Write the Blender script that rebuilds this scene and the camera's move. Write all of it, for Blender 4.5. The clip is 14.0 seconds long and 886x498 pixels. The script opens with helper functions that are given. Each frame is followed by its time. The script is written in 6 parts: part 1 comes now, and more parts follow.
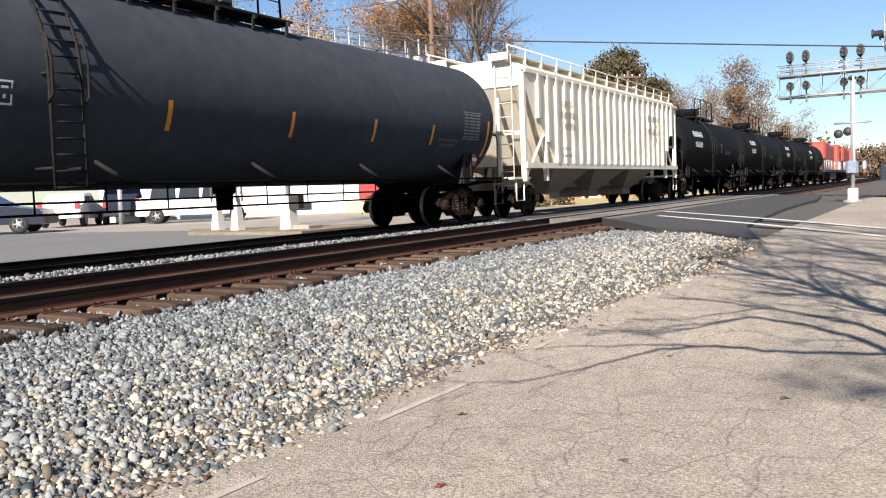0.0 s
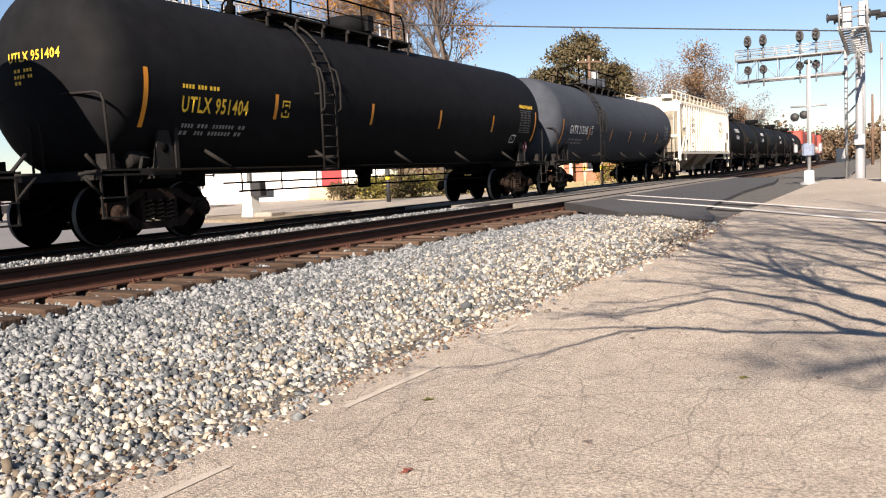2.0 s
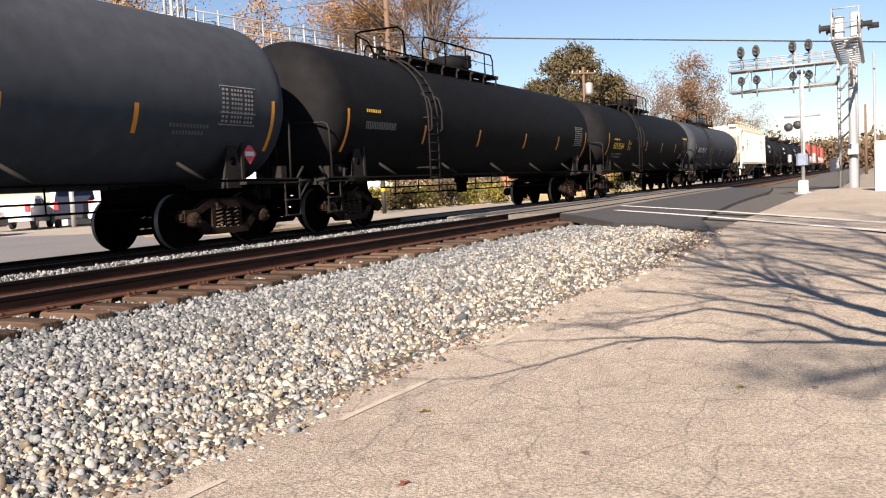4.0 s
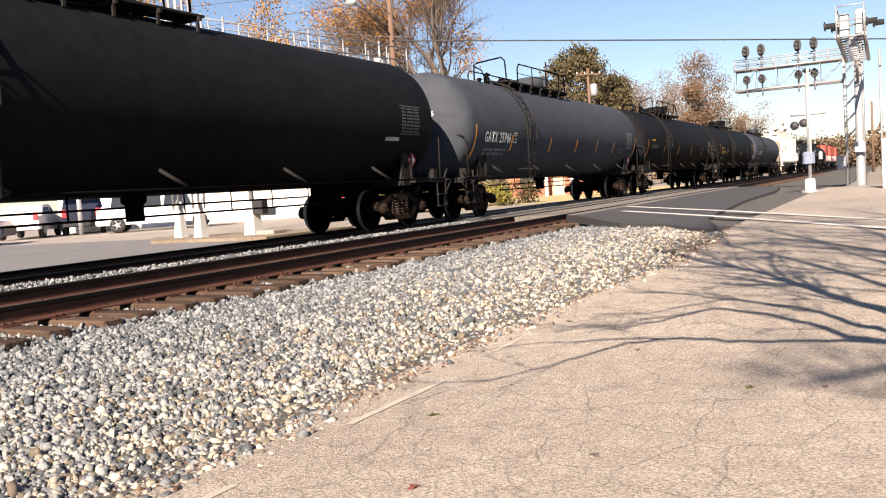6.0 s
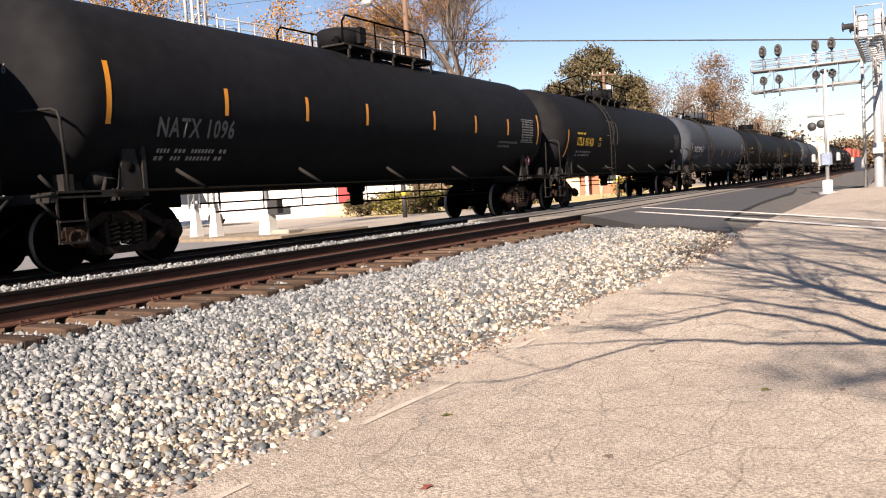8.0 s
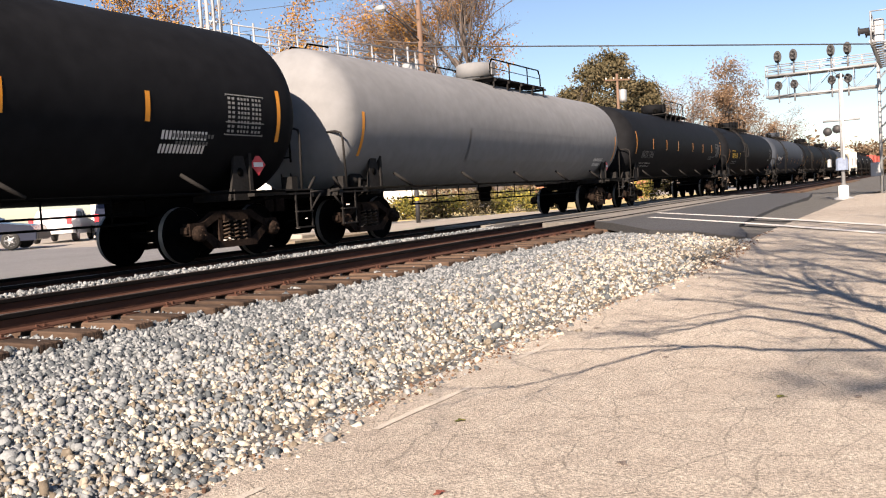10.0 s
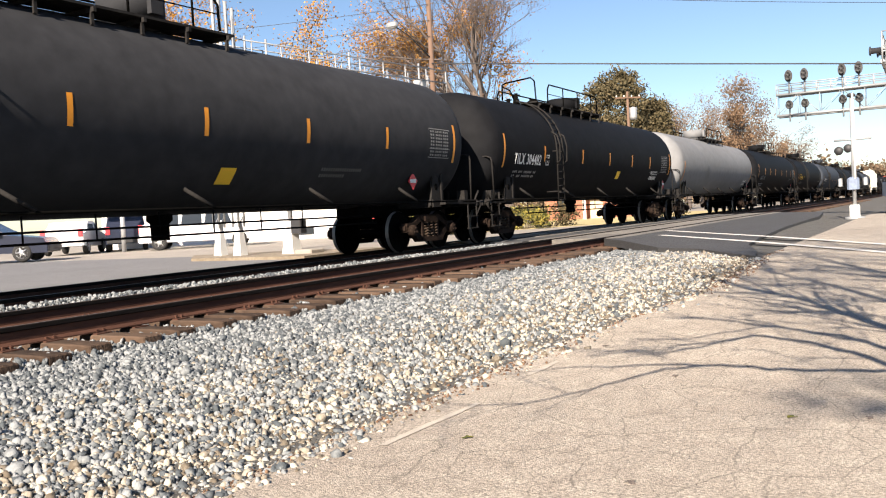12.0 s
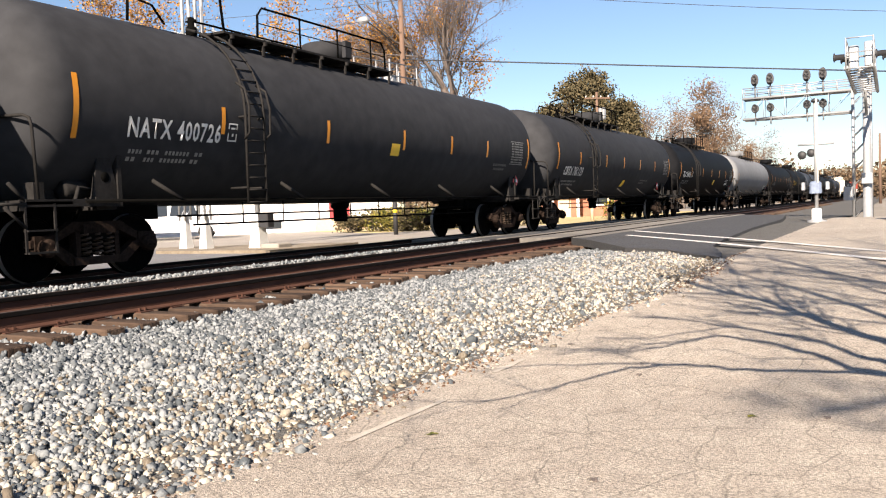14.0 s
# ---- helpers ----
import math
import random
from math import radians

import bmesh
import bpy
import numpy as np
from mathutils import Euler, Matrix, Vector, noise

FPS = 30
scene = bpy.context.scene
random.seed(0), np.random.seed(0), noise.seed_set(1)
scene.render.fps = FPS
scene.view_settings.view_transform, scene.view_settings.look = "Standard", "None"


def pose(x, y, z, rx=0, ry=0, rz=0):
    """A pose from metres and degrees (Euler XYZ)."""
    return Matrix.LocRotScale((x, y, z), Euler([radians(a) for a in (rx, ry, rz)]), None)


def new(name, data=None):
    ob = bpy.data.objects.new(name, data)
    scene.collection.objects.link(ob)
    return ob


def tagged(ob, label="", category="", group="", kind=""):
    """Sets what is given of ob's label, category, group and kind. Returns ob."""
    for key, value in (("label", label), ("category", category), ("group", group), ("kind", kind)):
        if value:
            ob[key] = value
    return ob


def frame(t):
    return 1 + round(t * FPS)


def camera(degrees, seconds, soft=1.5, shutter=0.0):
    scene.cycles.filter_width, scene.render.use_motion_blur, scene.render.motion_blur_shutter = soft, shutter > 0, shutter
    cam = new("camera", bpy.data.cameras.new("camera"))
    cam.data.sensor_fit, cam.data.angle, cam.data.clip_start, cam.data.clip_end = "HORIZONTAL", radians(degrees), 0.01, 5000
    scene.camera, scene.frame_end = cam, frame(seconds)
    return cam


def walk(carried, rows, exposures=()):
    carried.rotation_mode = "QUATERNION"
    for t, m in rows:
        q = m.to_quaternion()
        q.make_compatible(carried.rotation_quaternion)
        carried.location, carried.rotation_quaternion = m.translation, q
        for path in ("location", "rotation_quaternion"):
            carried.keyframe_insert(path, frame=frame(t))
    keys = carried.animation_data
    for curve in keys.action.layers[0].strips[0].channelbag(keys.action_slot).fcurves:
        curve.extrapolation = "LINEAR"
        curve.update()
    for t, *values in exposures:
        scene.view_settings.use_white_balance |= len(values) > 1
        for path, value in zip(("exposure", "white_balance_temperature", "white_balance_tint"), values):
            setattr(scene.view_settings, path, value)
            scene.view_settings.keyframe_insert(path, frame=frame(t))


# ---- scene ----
cam = camera(55.2, 14.0, soft=1.15)
EYE = (0.0, 0.0, 1.30)
# seconds, tilt, lean, turn of the hand-held camera, which stays on one spot
TURNS = [(0.0, 86.13, 2.30, 29.96), (0.5, 85.28, 3.20, 29.42), (1.0, 85.51, 2.15, 30.80), (1.5, 84.53, 2.42, 28.47), (2.0, 85.06, 2.80, 27.48),
         (2.5, 85.77, 2.60, 27.24), (5.0, 85.73, 3.39, 27.22), (5.5, 85.65, 3.47, 27.42), (6.0, 86.05, 3.82, 27.57), (6.5, 86.06, 3.50, 27.46),
         (7.0, 86.15, 3.57, 27.77), (7.5, 86.02, 3.55, 28.12), (8.0, 86.13, 3.64, 28.55), (10.5, 86.87, 3.52, 29.85), (11.0, 87.73, 3.30, 30.24),
         (11.5, 86.97, 3.65, 29.96), (12.0, 87.66, 3.13, 30.09), (12.5, 88.32, 3.06, 30.19), (13.0, 88.00, 2.56, 29.90), (13.5, 87.74, 2.30, 28.94),
         (14.0, 87.34, 2.12, 27.97)]
walk(cam, [(t, pose(*EYE, rx, ry, rz)) for t, rx, ry, rz in TURNS],
     exposures=[(0.0, 1.31, 6350, 12), (0.5, 1.34, 6550, 13), (1.5, 1.44, 6950, 17), (2.5, 1.36, 6850, 17), (5.0, 1.5, 7150, 19), (8.0, 1.54, 7150, 20), (11.0, 1.58, 6960, 16), (12.5, 1.62, 6760, 13), (14.0, 1.62, 6860, 15)])

# ---- light ----
SUN_AZ, SUN_EL = radians(-9.5), radians(31)      # the sun stands behind the viewer, a little to the right
to_sun = Vector((-math.sin(SUN_AZ) * math.cos(SUN_EL), -math.cos(SUN_AZ) * math.cos(SUN_EL), math.sin(SUN_EL)))
world = bpy.data.worlds.new("sky")
scene.world = world
world.use_nodes = True
sky = world.node_tree.nodes.new("ShaderNodeTexSky")
sky.sky_type, sky.sun_disc = "NISHITA", False
sky.sun_elevation, sky.sun_rotation = SUN_EL, math.atan2(to_sun.x, to_sun.y)
sky.dust_density, sky.ozone_density = 0.15, 4.0
world.node_tree.links.new(sky.outputs[0], world.node_tree.nodes["Background"].inputs[0])
world.node_tree.nodes["Background"].inputs[1].default_value = 0.050
lamp = new("sun", bpy.data.lights.new("sun", "SUN"))
lamp.data.energy, lamp.data.angle, lamp.data.color = 5.0, radians(0.53), (1.0, 0.90, 0.76)
lamp.rotation_mode = "QUATERNION"
lamp.rotation_quaternion = to_sun.to_track_quat("Z", "Y")

# ---- materials ----


def mat(name, color, rough=0.6, metal=0.0, var=0.25, scale=6.0, bump=0.0, bscale=60.0, color2=None, per_island=0.0, per_object=0.0, stretch=(1, 1, 1), spec=0.5):
    m = bpy.data.materials.new(name)
    m.use_nodes = True
    nt = m.node_tree
    n, l = nt.nodes, nt.links
    b = n["Principled BSDF"]
    b.inputs["Roughness"].default_value, b.inputs["Metallic"].default_value = rough, metal
    b.inputs["Specular IOR Level"].default_value = spec
    co = n.new("ShaderNodeTexCoord")
    mp = n.new("ShaderNodeMapping")
    mp.inputs["Scale"].default_value = stretch
    l.new(co.outputs["Object"], mp.inputs[0])
    big = n.new("ShaderNodeTexNoise")
    big.inputs["Scale"].default_value, big.inputs["Detail"].default_value = scale * 0.18, 3
    fine = n.new("ShaderNodeTexNoise")
    fine.inputs["Scale"].default_value, fine.inputs["Detail"].default_value = scale * 2.2, 5
    l.new(mp.outputs[0], big.inputs[0])
    l.new(mp.outputs[0], fine.inputs[0])
    add = n.new("ShaderNodeMath")
    add.operation = "ADD"
    l.new(big.outputs[0], add.inputs[0])
    l.new(fine.outputs[0], add.inputs[1])
    last = add.outputs[0]
    for amount, node in ((per_island, "ShaderNodeNewGeometry"), (per_object, "ShaderNodeObjectInfo")):
        if amount:
            g = n.new(node)
            k = n.new("ShaderNodeMath")
            k.operation, k.inputs[1].default_value, k.inputs[2].default_value = "MULTIPLY_ADD", amount, -amount / 2
            l.new(g.outputs["Random Per Island" if per_island and node == "ShaderNodeNewGeometry" else "Random"], k.inputs[0])
            s = n.new("ShaderNodeMath")
            l.new(last, s.inputs[0])
            l.new(k.outputs[0], s.inputs[1])
            last = s.outputs[0]
    ramp = n.new("ShaderNodeMapRange")
    ramp.inputs[1].default_value, ramp.inputs[2].default_value = 0.6, 1.4
    l.new(last, ramp.inputs[0])
    mix = n.new("ShaderNodeMix")
    mix.data_type = "RGBA"
    c2 = color2 or tuple(min(1, c * (1 + var)) for c in color)
    c1 = color if color2 else tuple(c * (1 - var) for c in color)
    mix.inputs[6].default_value, mix.inputs[7].default_value = (*c1, 1), (*c2, 1)
    l.new(ramp.outputs[0], mix.inputs[0])
    l.new(mix.outputs[2], b.inputs["Base Color"])
    if bump:
        bn = n.new("ShaderNodeTexNoise")
        bn.inputs["Scale"].default_value, bn.inputs["Detail"].default_value = bscale, 4
        l.new(mp.outputs[0], bn.inputs[0])
        bp = n.new("ShaderNodeBump")
        bp.inputs["Strength"].default_value, bp.inputs["Distance"].default_value = bump, 0.02
        l.new(bn.outputs[0], bp.inputs["Height"])
        l.new(bp.outputs[0], b.inputs["Normal"])
    return m


BLACK = mat("black_tank_paint", (0.0088, 0.0092, 0.0105), 0.62, spec=0.03, var=0.35, scale=1.5, bump=0.05, bscale=9)
DARKGREY = mat("dark_grey_tank_paint", (0.042, 0.0485, 0.060), 0.62, spec=0.03, var=0.25, scale=1.5, bump=0.05, bscale=9)
BROWNBLACK = mat("brown_black_tank_paint", (0.030, 0.031, 0.034), 0.62, spec=0.03, var=0.3, scale=1.5, bump=0.05, bscale=9)
SILVER = mat("pale_grey_tank_paint", (0.172, 0.176, 0.182), 0.6, spec=0.05, var=0.18, scale=1.5, bump=0.04, bscale=9)
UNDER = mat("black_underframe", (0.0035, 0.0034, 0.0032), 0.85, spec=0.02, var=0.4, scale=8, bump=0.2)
FRAMEGREY = mat("grimy_steel", (0.019, 0.018, 0.0175), 0.75, spec=0.05, var=0.4, scale=9, bump=0.2)
RUSTCAST = mat("rusty_cast_steel", (0.005, 0.0042, 0.0036), 0.85, spec=0.03, var=0.5, scale=12, bump=0.4, color2=(0.036, 0.024, 0.019))
SPRING = mat("rusty_spring_steel", (0.05, 0.034, 0.024), 0.8, spec=0.2, var=0.4, scale=12, bump=0.3)
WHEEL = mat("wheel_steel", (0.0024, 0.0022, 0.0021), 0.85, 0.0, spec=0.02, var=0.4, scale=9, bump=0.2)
TREAD = mat("bright_tread", (0.16, 0.155, 0.15), 0.45, 0.25, var=0.1, scale=9)
ORANGE = mat("orange_reflective", (0.62, 0.23, 0.008), 0.45, var=0.12, scale=9)
WHITEPAINT = mat("white_lettering", (0.62, 0.62, 0.60), 0.6, var=0.12, scale=20)
YELLOWPAINT = mat("yellow_lettering", (0.80, 0.50, 0.03), 0.6, var=0.12, scale=20)
GREYPAINT = mat("faded_lettering", (0.085, 0.085, 0.083), 0.7, var=0.3, scale=20)
PRINTPAINT = mat("weathered_white_print", (0.20, 0.20, 0.195), 0.7, var=0.4, scale=25)
PALEGREY = mat("weathered_stencil", (0.36, 0.345, 0.32), 0.7, var=0.2, scale=10)
REDPAINT = mat("red_placard", (0.55, 0.03, 0.04), 0.5, var=0.1, scale=10)
CREAM = mat("cream_hopper_paint", (0.66, 0.61, 0.51), 0.6, var=0.10, scale=3, bump=0.08, bscale=12)
# darker cream: the shade under the hopper's sides is put into the colour
CREAMSHADE = mat("shaded_cream", (0.13, 0.10, 0.075), 0.75, var=0.3, scale=3, bump=0.1, color2=(0.24, 0.20, 0.155))
LOCORED = mat("locomotive_red", (0.30, 0.05, 0.035), 0.5, var=0.2, scale=3)
RAILRUST = mat("rusty_rail", (0.030, 0.013, 0.009), 0.85, spec=0.2, var=0.4, scale=8, bump=0.4, color2=(0.085, 0.038, 0.025), stretch=(1, 0.15, 1))
# grease-dark steel; the shade on the rail's side is put into its colour
RAILDARK = mat("greasy_shaded_rail", (0.006, 0.0045, 0.004), 0.8, spec=0.15, var=0.4, scale=8, bump=0.3, stretch=(1, 0.15, 1))
RAILTOP = mat("polished_rail_head", (0.10, 0.075, 0.065), 0.55, 0.6, var=0.2, scale=5, stretch=(1, 0.1, 1))
TIE = mat("weathered_tie", (0.020, 0.013, 0.010), 0.9, spec=0.2, var=0.4, scale=10, bump=0.7, bscale=30, color2=(0.092, 0.060, 0.042), per_object=0.6, stretch=(0.3, 1.5, 1))
STONE = mat("crushed_grey_stone", (0.052, 0.062, 0.070), 0.85, scale=20, bump=0.3, bscale=90, color2=(0.222, 0.234, 0.24), per_island=1.3)
STONETAN = mat("crushed_tan_stone", (0.105, 0.085, 0.062), 0.85, scale=20, bump=0.3, bscale=90, color2=(0.41, 0.372, 0.305), per_island=1.4)
BALLASTBED = mat("ballast_bed", (0.03, 0.028, 0.026), 0.95, scale=30, bump=1.0, bscale=45, color2=(0.11, 0.105, 0.095))
ASPHALT = mat("worn_pale_asphalt", (0.265, 0.225, 0.187), 0.9, scale=2.2, bump=0.6, bscale=110, color2=(0.405, 0.36, 0.302))
nt = ASPHALT.node_tree
n, l = nt.nodes, nt.links
bs = n["Principled BSDF"]
src = bs.inputs["Base Color"].links[0].from_socket
tc = n.new("ShaderNodeTexCoord")
warp = n.new("ShaderNodeTexNoise")
warp.inputs["Scale"].default_value = 2.5
wmix = n.new("ShaderNodeMix")
wmix.data_type = "VECTOR"
wmix.inputs[0].default_value = 0.12
l.new(tc.outputs["Object"], warp.inputs[0])
l.new(tc.outputs["Object"], wmix.inputs[4])
l.new(warp.outputs["Color"], wmix.inputs[5])
last = src
for size, width, depth in ((1.9, 0.012, 0.42), (6.0, 0.03, 0.32)):
    vor = n.new("ShaderNodeTexVoronoi")
    vor.feature = "DISTANCE_TO_EDGE"
    vor.inputs["Scale"].default_value = size
    l.new(wmix.outputs[1], vor.inputs["Vector"])
    rng_ = n.new("ShaderNodeMapRange")
    rng_.inputs[1].default_value, rng_.inputs[2].default_value = 0.0, width
    rng_.inputs[3].default_value, rng_.inputs[4].default_value = 1 - depth, 1.0
    l.new(vor.outputs["Distance"], rng_.inputs[0])
    mul = n.new("ShaderNodeMix")
    mul.data_type, mul.blend_type = "RGBA", "MULTIPLY"
    mul.inputs[0].default_value = 1.0
    l.new(last, mul.inputs[6])
    l.new(rng_.outputs[0], mul.inputs[7])
    last = mul.outputs[2]
grit = n.new("ShaderNodeTexNoise")
grit.inputs["Scale"].default_value, grit.inputs["Detail"].default_value = 62, 5
l.new(tc.outputs["Object"], grit.inputs[0])
gr = n.new("ShaderNodeMapRange")
gr.inputs[1].default_value, gr.inputs[2].default_value, gr.inputs[3].default_value, gr.inputs[4].default_value = 0.36, 0.62, 0.60, 1.20
l.new(grit.outputs[0], gr.inputs[0])
mul = n.new("ShaderNodeMix")
mul.data_type, mul.blend_type = "RGBA", "MULTIPLY"
mul.inputs[0].default_value = 1.0
l.new(last, mul.inputs[6])
l.new(gr.outputs[0], mul.inputs[7])
l.new(mul.outputs[2], bs.inputs["Base Color"])
NEWASPHALT = mat("dark_asphalt", (0.028, 0.028, 0.030), 0.85, scale=4, bump=0.3, bscale=160, color2=(0.047, 0.047, 0.049))
CONCRETE = mat("pale_concrete", (0.205, 0.185, 0.16), 0.85, scale=4, bump=0.2, bscale=60, color2=(0.29, 0.262, 0.23))
DIRT = mat("dry_ground", (0.17, 0.145, 0.115), 0.95, scale=1.2, bump=0.5, bscale=40, color2=(0.25, 0.225, 0.19))
LINEPAINT = mat("worn_road_paint", (0.52, 0.50, 0.47), 0.8, var=0.12, scale=12, bump=0.2)
GALV = mat("galvanised_steel", (0.30, 0.31, 0.32), 0.5, 0.35, var=0.15, scale=5)
BLACKMETAL = mat("matt_black_metal", (0.02, 0.02, 0.022), 0.6, var=0.2, scale=5)
WOODPOLE = mat("creosoted_pole", (0.13, 0.08, 0.055), 0.9, var=0.3, scale=5, bump=0.5, stretch=(1, 1, 0.1))
WHITEWALL = mat("white_painted_wall", (0.80, 0.79, 0.76), 0.7, var=0.05, scale=2, bump=0.1)
ROOFGREY = mat("grey_shingles", (0.13, 0.125, 0.12), 0.9, var=0.25, scale=6, bump=0.4)
DOORRED = mat("dark_red_door", (0.33, 0.035, 0.04), 0.5, var=0.1)
TANWALL = mat("tan_masonry", (0.52, 0.40, 0.28), 0.85, var=0.15, scale=4, bump=0.2)
GLASS = mat("dark_window_glass", (0.025, 0.03, 0.035), 0.08, var=0.1)
BARK = mat("tree_bark", (0.105, 0.085, 0.075), 0.95, var=0.35, scale=6, bump=0.6)
LEAFGREEN = mat("dull_green_leaves", (0.042, 0.037, 0.019), 0.7, var=0.3, color2=(0.115, 0.09, 0.047), per_island=1.2, spec=0.2)
LEAFORANGE = mat("orange_leaves", (0.20, 0.085, 0.018), 0.7, color2=(0.40, 0.21, 0.05), per_island=1.2, spec=0.2)
LEAFRUST = mat("rusty_leaves", (0.09, 0.055, 0.035), 0.75, color2=(0.22, 0.145, 0.09), per_island=1.2, spec=0.2)
LITTER = mat("leaf_litter", (0.05, 0.025, 0.015), 0.95, color2=(0.17, 0.10, 0.06), scale=20, per_island=1.4)
LEAFRED = mat("dry_red_leaf", (0.16, 0.045, 0.03), 0.7, var=0.2)
OLDPAINT = mat("worn_off_paint", (0.36, 0.325, 0.28), 0.9, var=0.2, scale=25, bump=0.3)
HEDGE = mat("hedge_leaves", (0.045, 0.056, 0.015), 0.7, color2=(0.22, 0.18, 0.04), per_island=1.2, spec=0.2)
WHITECAR = mat("white_car_paint", (0.80, 0.80, 0.80), 0.25, var=0.03)
DARKCAR = mat("dark_blue_car_paint", (0.02, 0.024, 0.04), 0.22, var=0.1)
TYRE = mat("tyre_rubber", (0.018, 0.018, 0.018), 0.85, var=0.2)
ALLOY = mat("alloy_rim", (0.55, 0.55, 0.56), 0.3, 0.8, var=0.05)
BLUEPAINT = mat("blue_paint", (0.03, 0.09, 0.42), 0.4, var=0.1)

# ---- mesh tools ----


class Geo:
    """Vertices, faces and a smooth flag for each face."""

    def __init__(self):
        self.v, self.f, self.s, self.m = [], [], [], []

    def add(self, verts, faces, smooth=False, slot=0):
        k = len(self.v)
        self.v += [tuple(p) for p in verts]
        self.f += [tuple(i + k for i in f) for f in faces]
        self.s += [smooth] * len(faces)
        self.m += [slot] * len(faces)
        return self

    def box(self, a, b, slot=0, m=None):
        vs = [Vector((x, y, z)) for x in (a[0], b[0]) for y in (a[1], b[1]) for z in (a[2], b[2])]
        if m is not None:
            vs = [m @ p for p in vs]
        return self.add(vs, [(0, 1, 3, 2), (4, 6, 7, 5), (0, 4, 5, 1), (2, 3, 7, 6), (0, 2, 6, 4), (1, 5, 7, 3)], slot=slot)

    def bevel_box(self, a, b, c, slot=0):
        """A box whose upright and top edges are cut back by c."""
        x0, y0, z0, x1, y1, z1 = *a, *b
        ring = [(x0 + c, y0), (x1 - c, y0), (x1, y0 + c), (x1, y1 - c), (x1 - c, y1), (x0 + c, y1), (x0, y1 - c), (x0, y0 + c)]
        cx, cy = (x0 + x1) / 2, (y0 + y1) / 2
        top = [(cx + (x - cx) * (1 - 2 * c / max(x1 - x0, 1e-6)), cy + (y - cy) * (1 - 2 * c / max(y1 - y0, 1e-6))) for x, y in ring]
        return self.loft([[(x, y, z0) for x, y in ring], [(x, y, z1 - c) for x, y in ring], [(x, y, z1) for x, y in top]], slot=slot)

    def loft(self, rings, smooth=False, caps=True, slot=0):
        n = len(rings[0])
        vs = [p for r in rings for p in r]
        fs = [(i * n + j, i * n + (j + 1) % n, (i + 1) * n + (j + 1) % n, (i + 1) * n + j) for i in range(len(rings) - 1) for j in range(n)]
        self.add(vs, fs, smooth, slot)
        if caps:
            self.add(rings[0], [tuple(range(n))[::-1]], slot=slot)
            self.add(rings[-1], [tuple(range(n))], slot=slot)
        return self

    def tube(self, p, q, r, n=6, r2=None, smooth=True, slot=0, caps=True):
        p, q = Vector(p), Vector(q)
        z = (q - p).normalized()
        x = z.orthogonal().normalized()
        y = z.cross(x)
        rr = r if r2 is None else r2
        ring = lambda c, s: [c + (x * math.cos(a) + y * math.sin(a)) * s for a in (2 * math.pi * i / n for i in range(n))]
        return self.loft([ring(p, r), ring(q, rr)], smooth, caps, slot)

    def path(self, pts, r, n=6, slot=0):
        pts = [Vector(p) for p in pts]
        x = None
        rings = []
        for i, p in enumerate(pts):
            d = (pts[min(i + 1, len(pts) - 1)] - pts[max(i - 1, 0)]).normalized()
            x = d.orthogonal().normalized() if x is None else (x - d * x.dot(d)).normalized()
            y = d.cross(x)
            rings.append([p + (x * math.cos(2 * math.pi * k / n) + y * math.sin(2 * math.pi * k / n)) * r for k in range(n)])
        return self.loft(rings, True, True, slot)

    def lathe(self, profile, axis="y", at=(0, 0, 0), n=32, smooth=True, slot=0, caps=True):
        """profile: (radius, position along the axis)."""
        rings = []
        for r, t in profile:
            ring = []
            for i in range(n):
                a = 2 * math.pi * i / n
                c, s = math.cos(a) * r, math.sin(a) * r
                p = {"y": (c, t, s), "x": (t, s, c), "z": (s, c, t)}[axis]
                ring.append((p[0] + at[0], p[1] + at[1], p[2] + at[2]))
            rings.append(ring)
        return self.loft(rings, smooth, caps, slot)

    def prism(self, pts, d, slot=0):
        """A flat outline (list of points) pushed along the vector d."""
        d = Vector(d)
        return self.loft([[Vector(p) for p in pts], [Vector(p) + d for p in pts]], slot=slot)

    def mesh(self, name, *mats):
        me = bpy.data.meshes.new(name)
        me.from_pydata(self.v, [], self.f)
        me.polygons.foreach_set("use_smooth", self.s)
        me.polygons.foreach_set("material_index", self.m)
        for m in mats:
            me.materials.append(m)
        bm = bmesh.new()
        bm.from_mesh(me)
        bmesh.ops.remove_doubles(bm, verts=bm.verts, dist=1e-5)
        bmesh.ops.recalc_face_normals(bm, faces=bm.faces)
        bm.to_mesh(me)
        bm.free()
        return me


def thing(name, label, category, m=None, group="", kind=""):
    ob = new(name)
    ob.matrix_basis = m if m is not None else Matrix()
    return tagged(ob, label, category, group, kind)


def part(name, geo, parent, *mats, label="", m=None, kind=""):
    me = geo if isinstance(geo, bpy.types.Mesh) else geo.mesh(name, *mats)
    ob = new(name, me)
    ob.parent = parent
    if m is not None:
        ob.matrix_basis = m
    return tagged(ob, label, kind=kind)


def solid(name, geo, label, category, *mats, m=None, kind="", group=""):
    ob = new(name, geo.mesh(name, *mats))
    if m is not None:
        ob.matrix_basis = m
    return tagged(ob, label, category, group, kind)


def smooth01(t):
    t = min(1.0, max(0.0, t))
    return t * t * (3 - 2 * t)


# ---- plan: the tracks run along y; the viewer stands at the origin beside them ----
RAIL = 0.50           # height of the rail heads
GAUGE = 1.435
FAR, NEAR = -11.32, -8.02     # centre lines of the train's track and of the empty one
V = 12.44             # speed of the train
ROAD_EDGE = -3.12


def edge_x(y):
    """Where the road meets the stones."""
    return ROAD_EDGE + 0.98 * smooth01((y - 5.6) / 5.4)


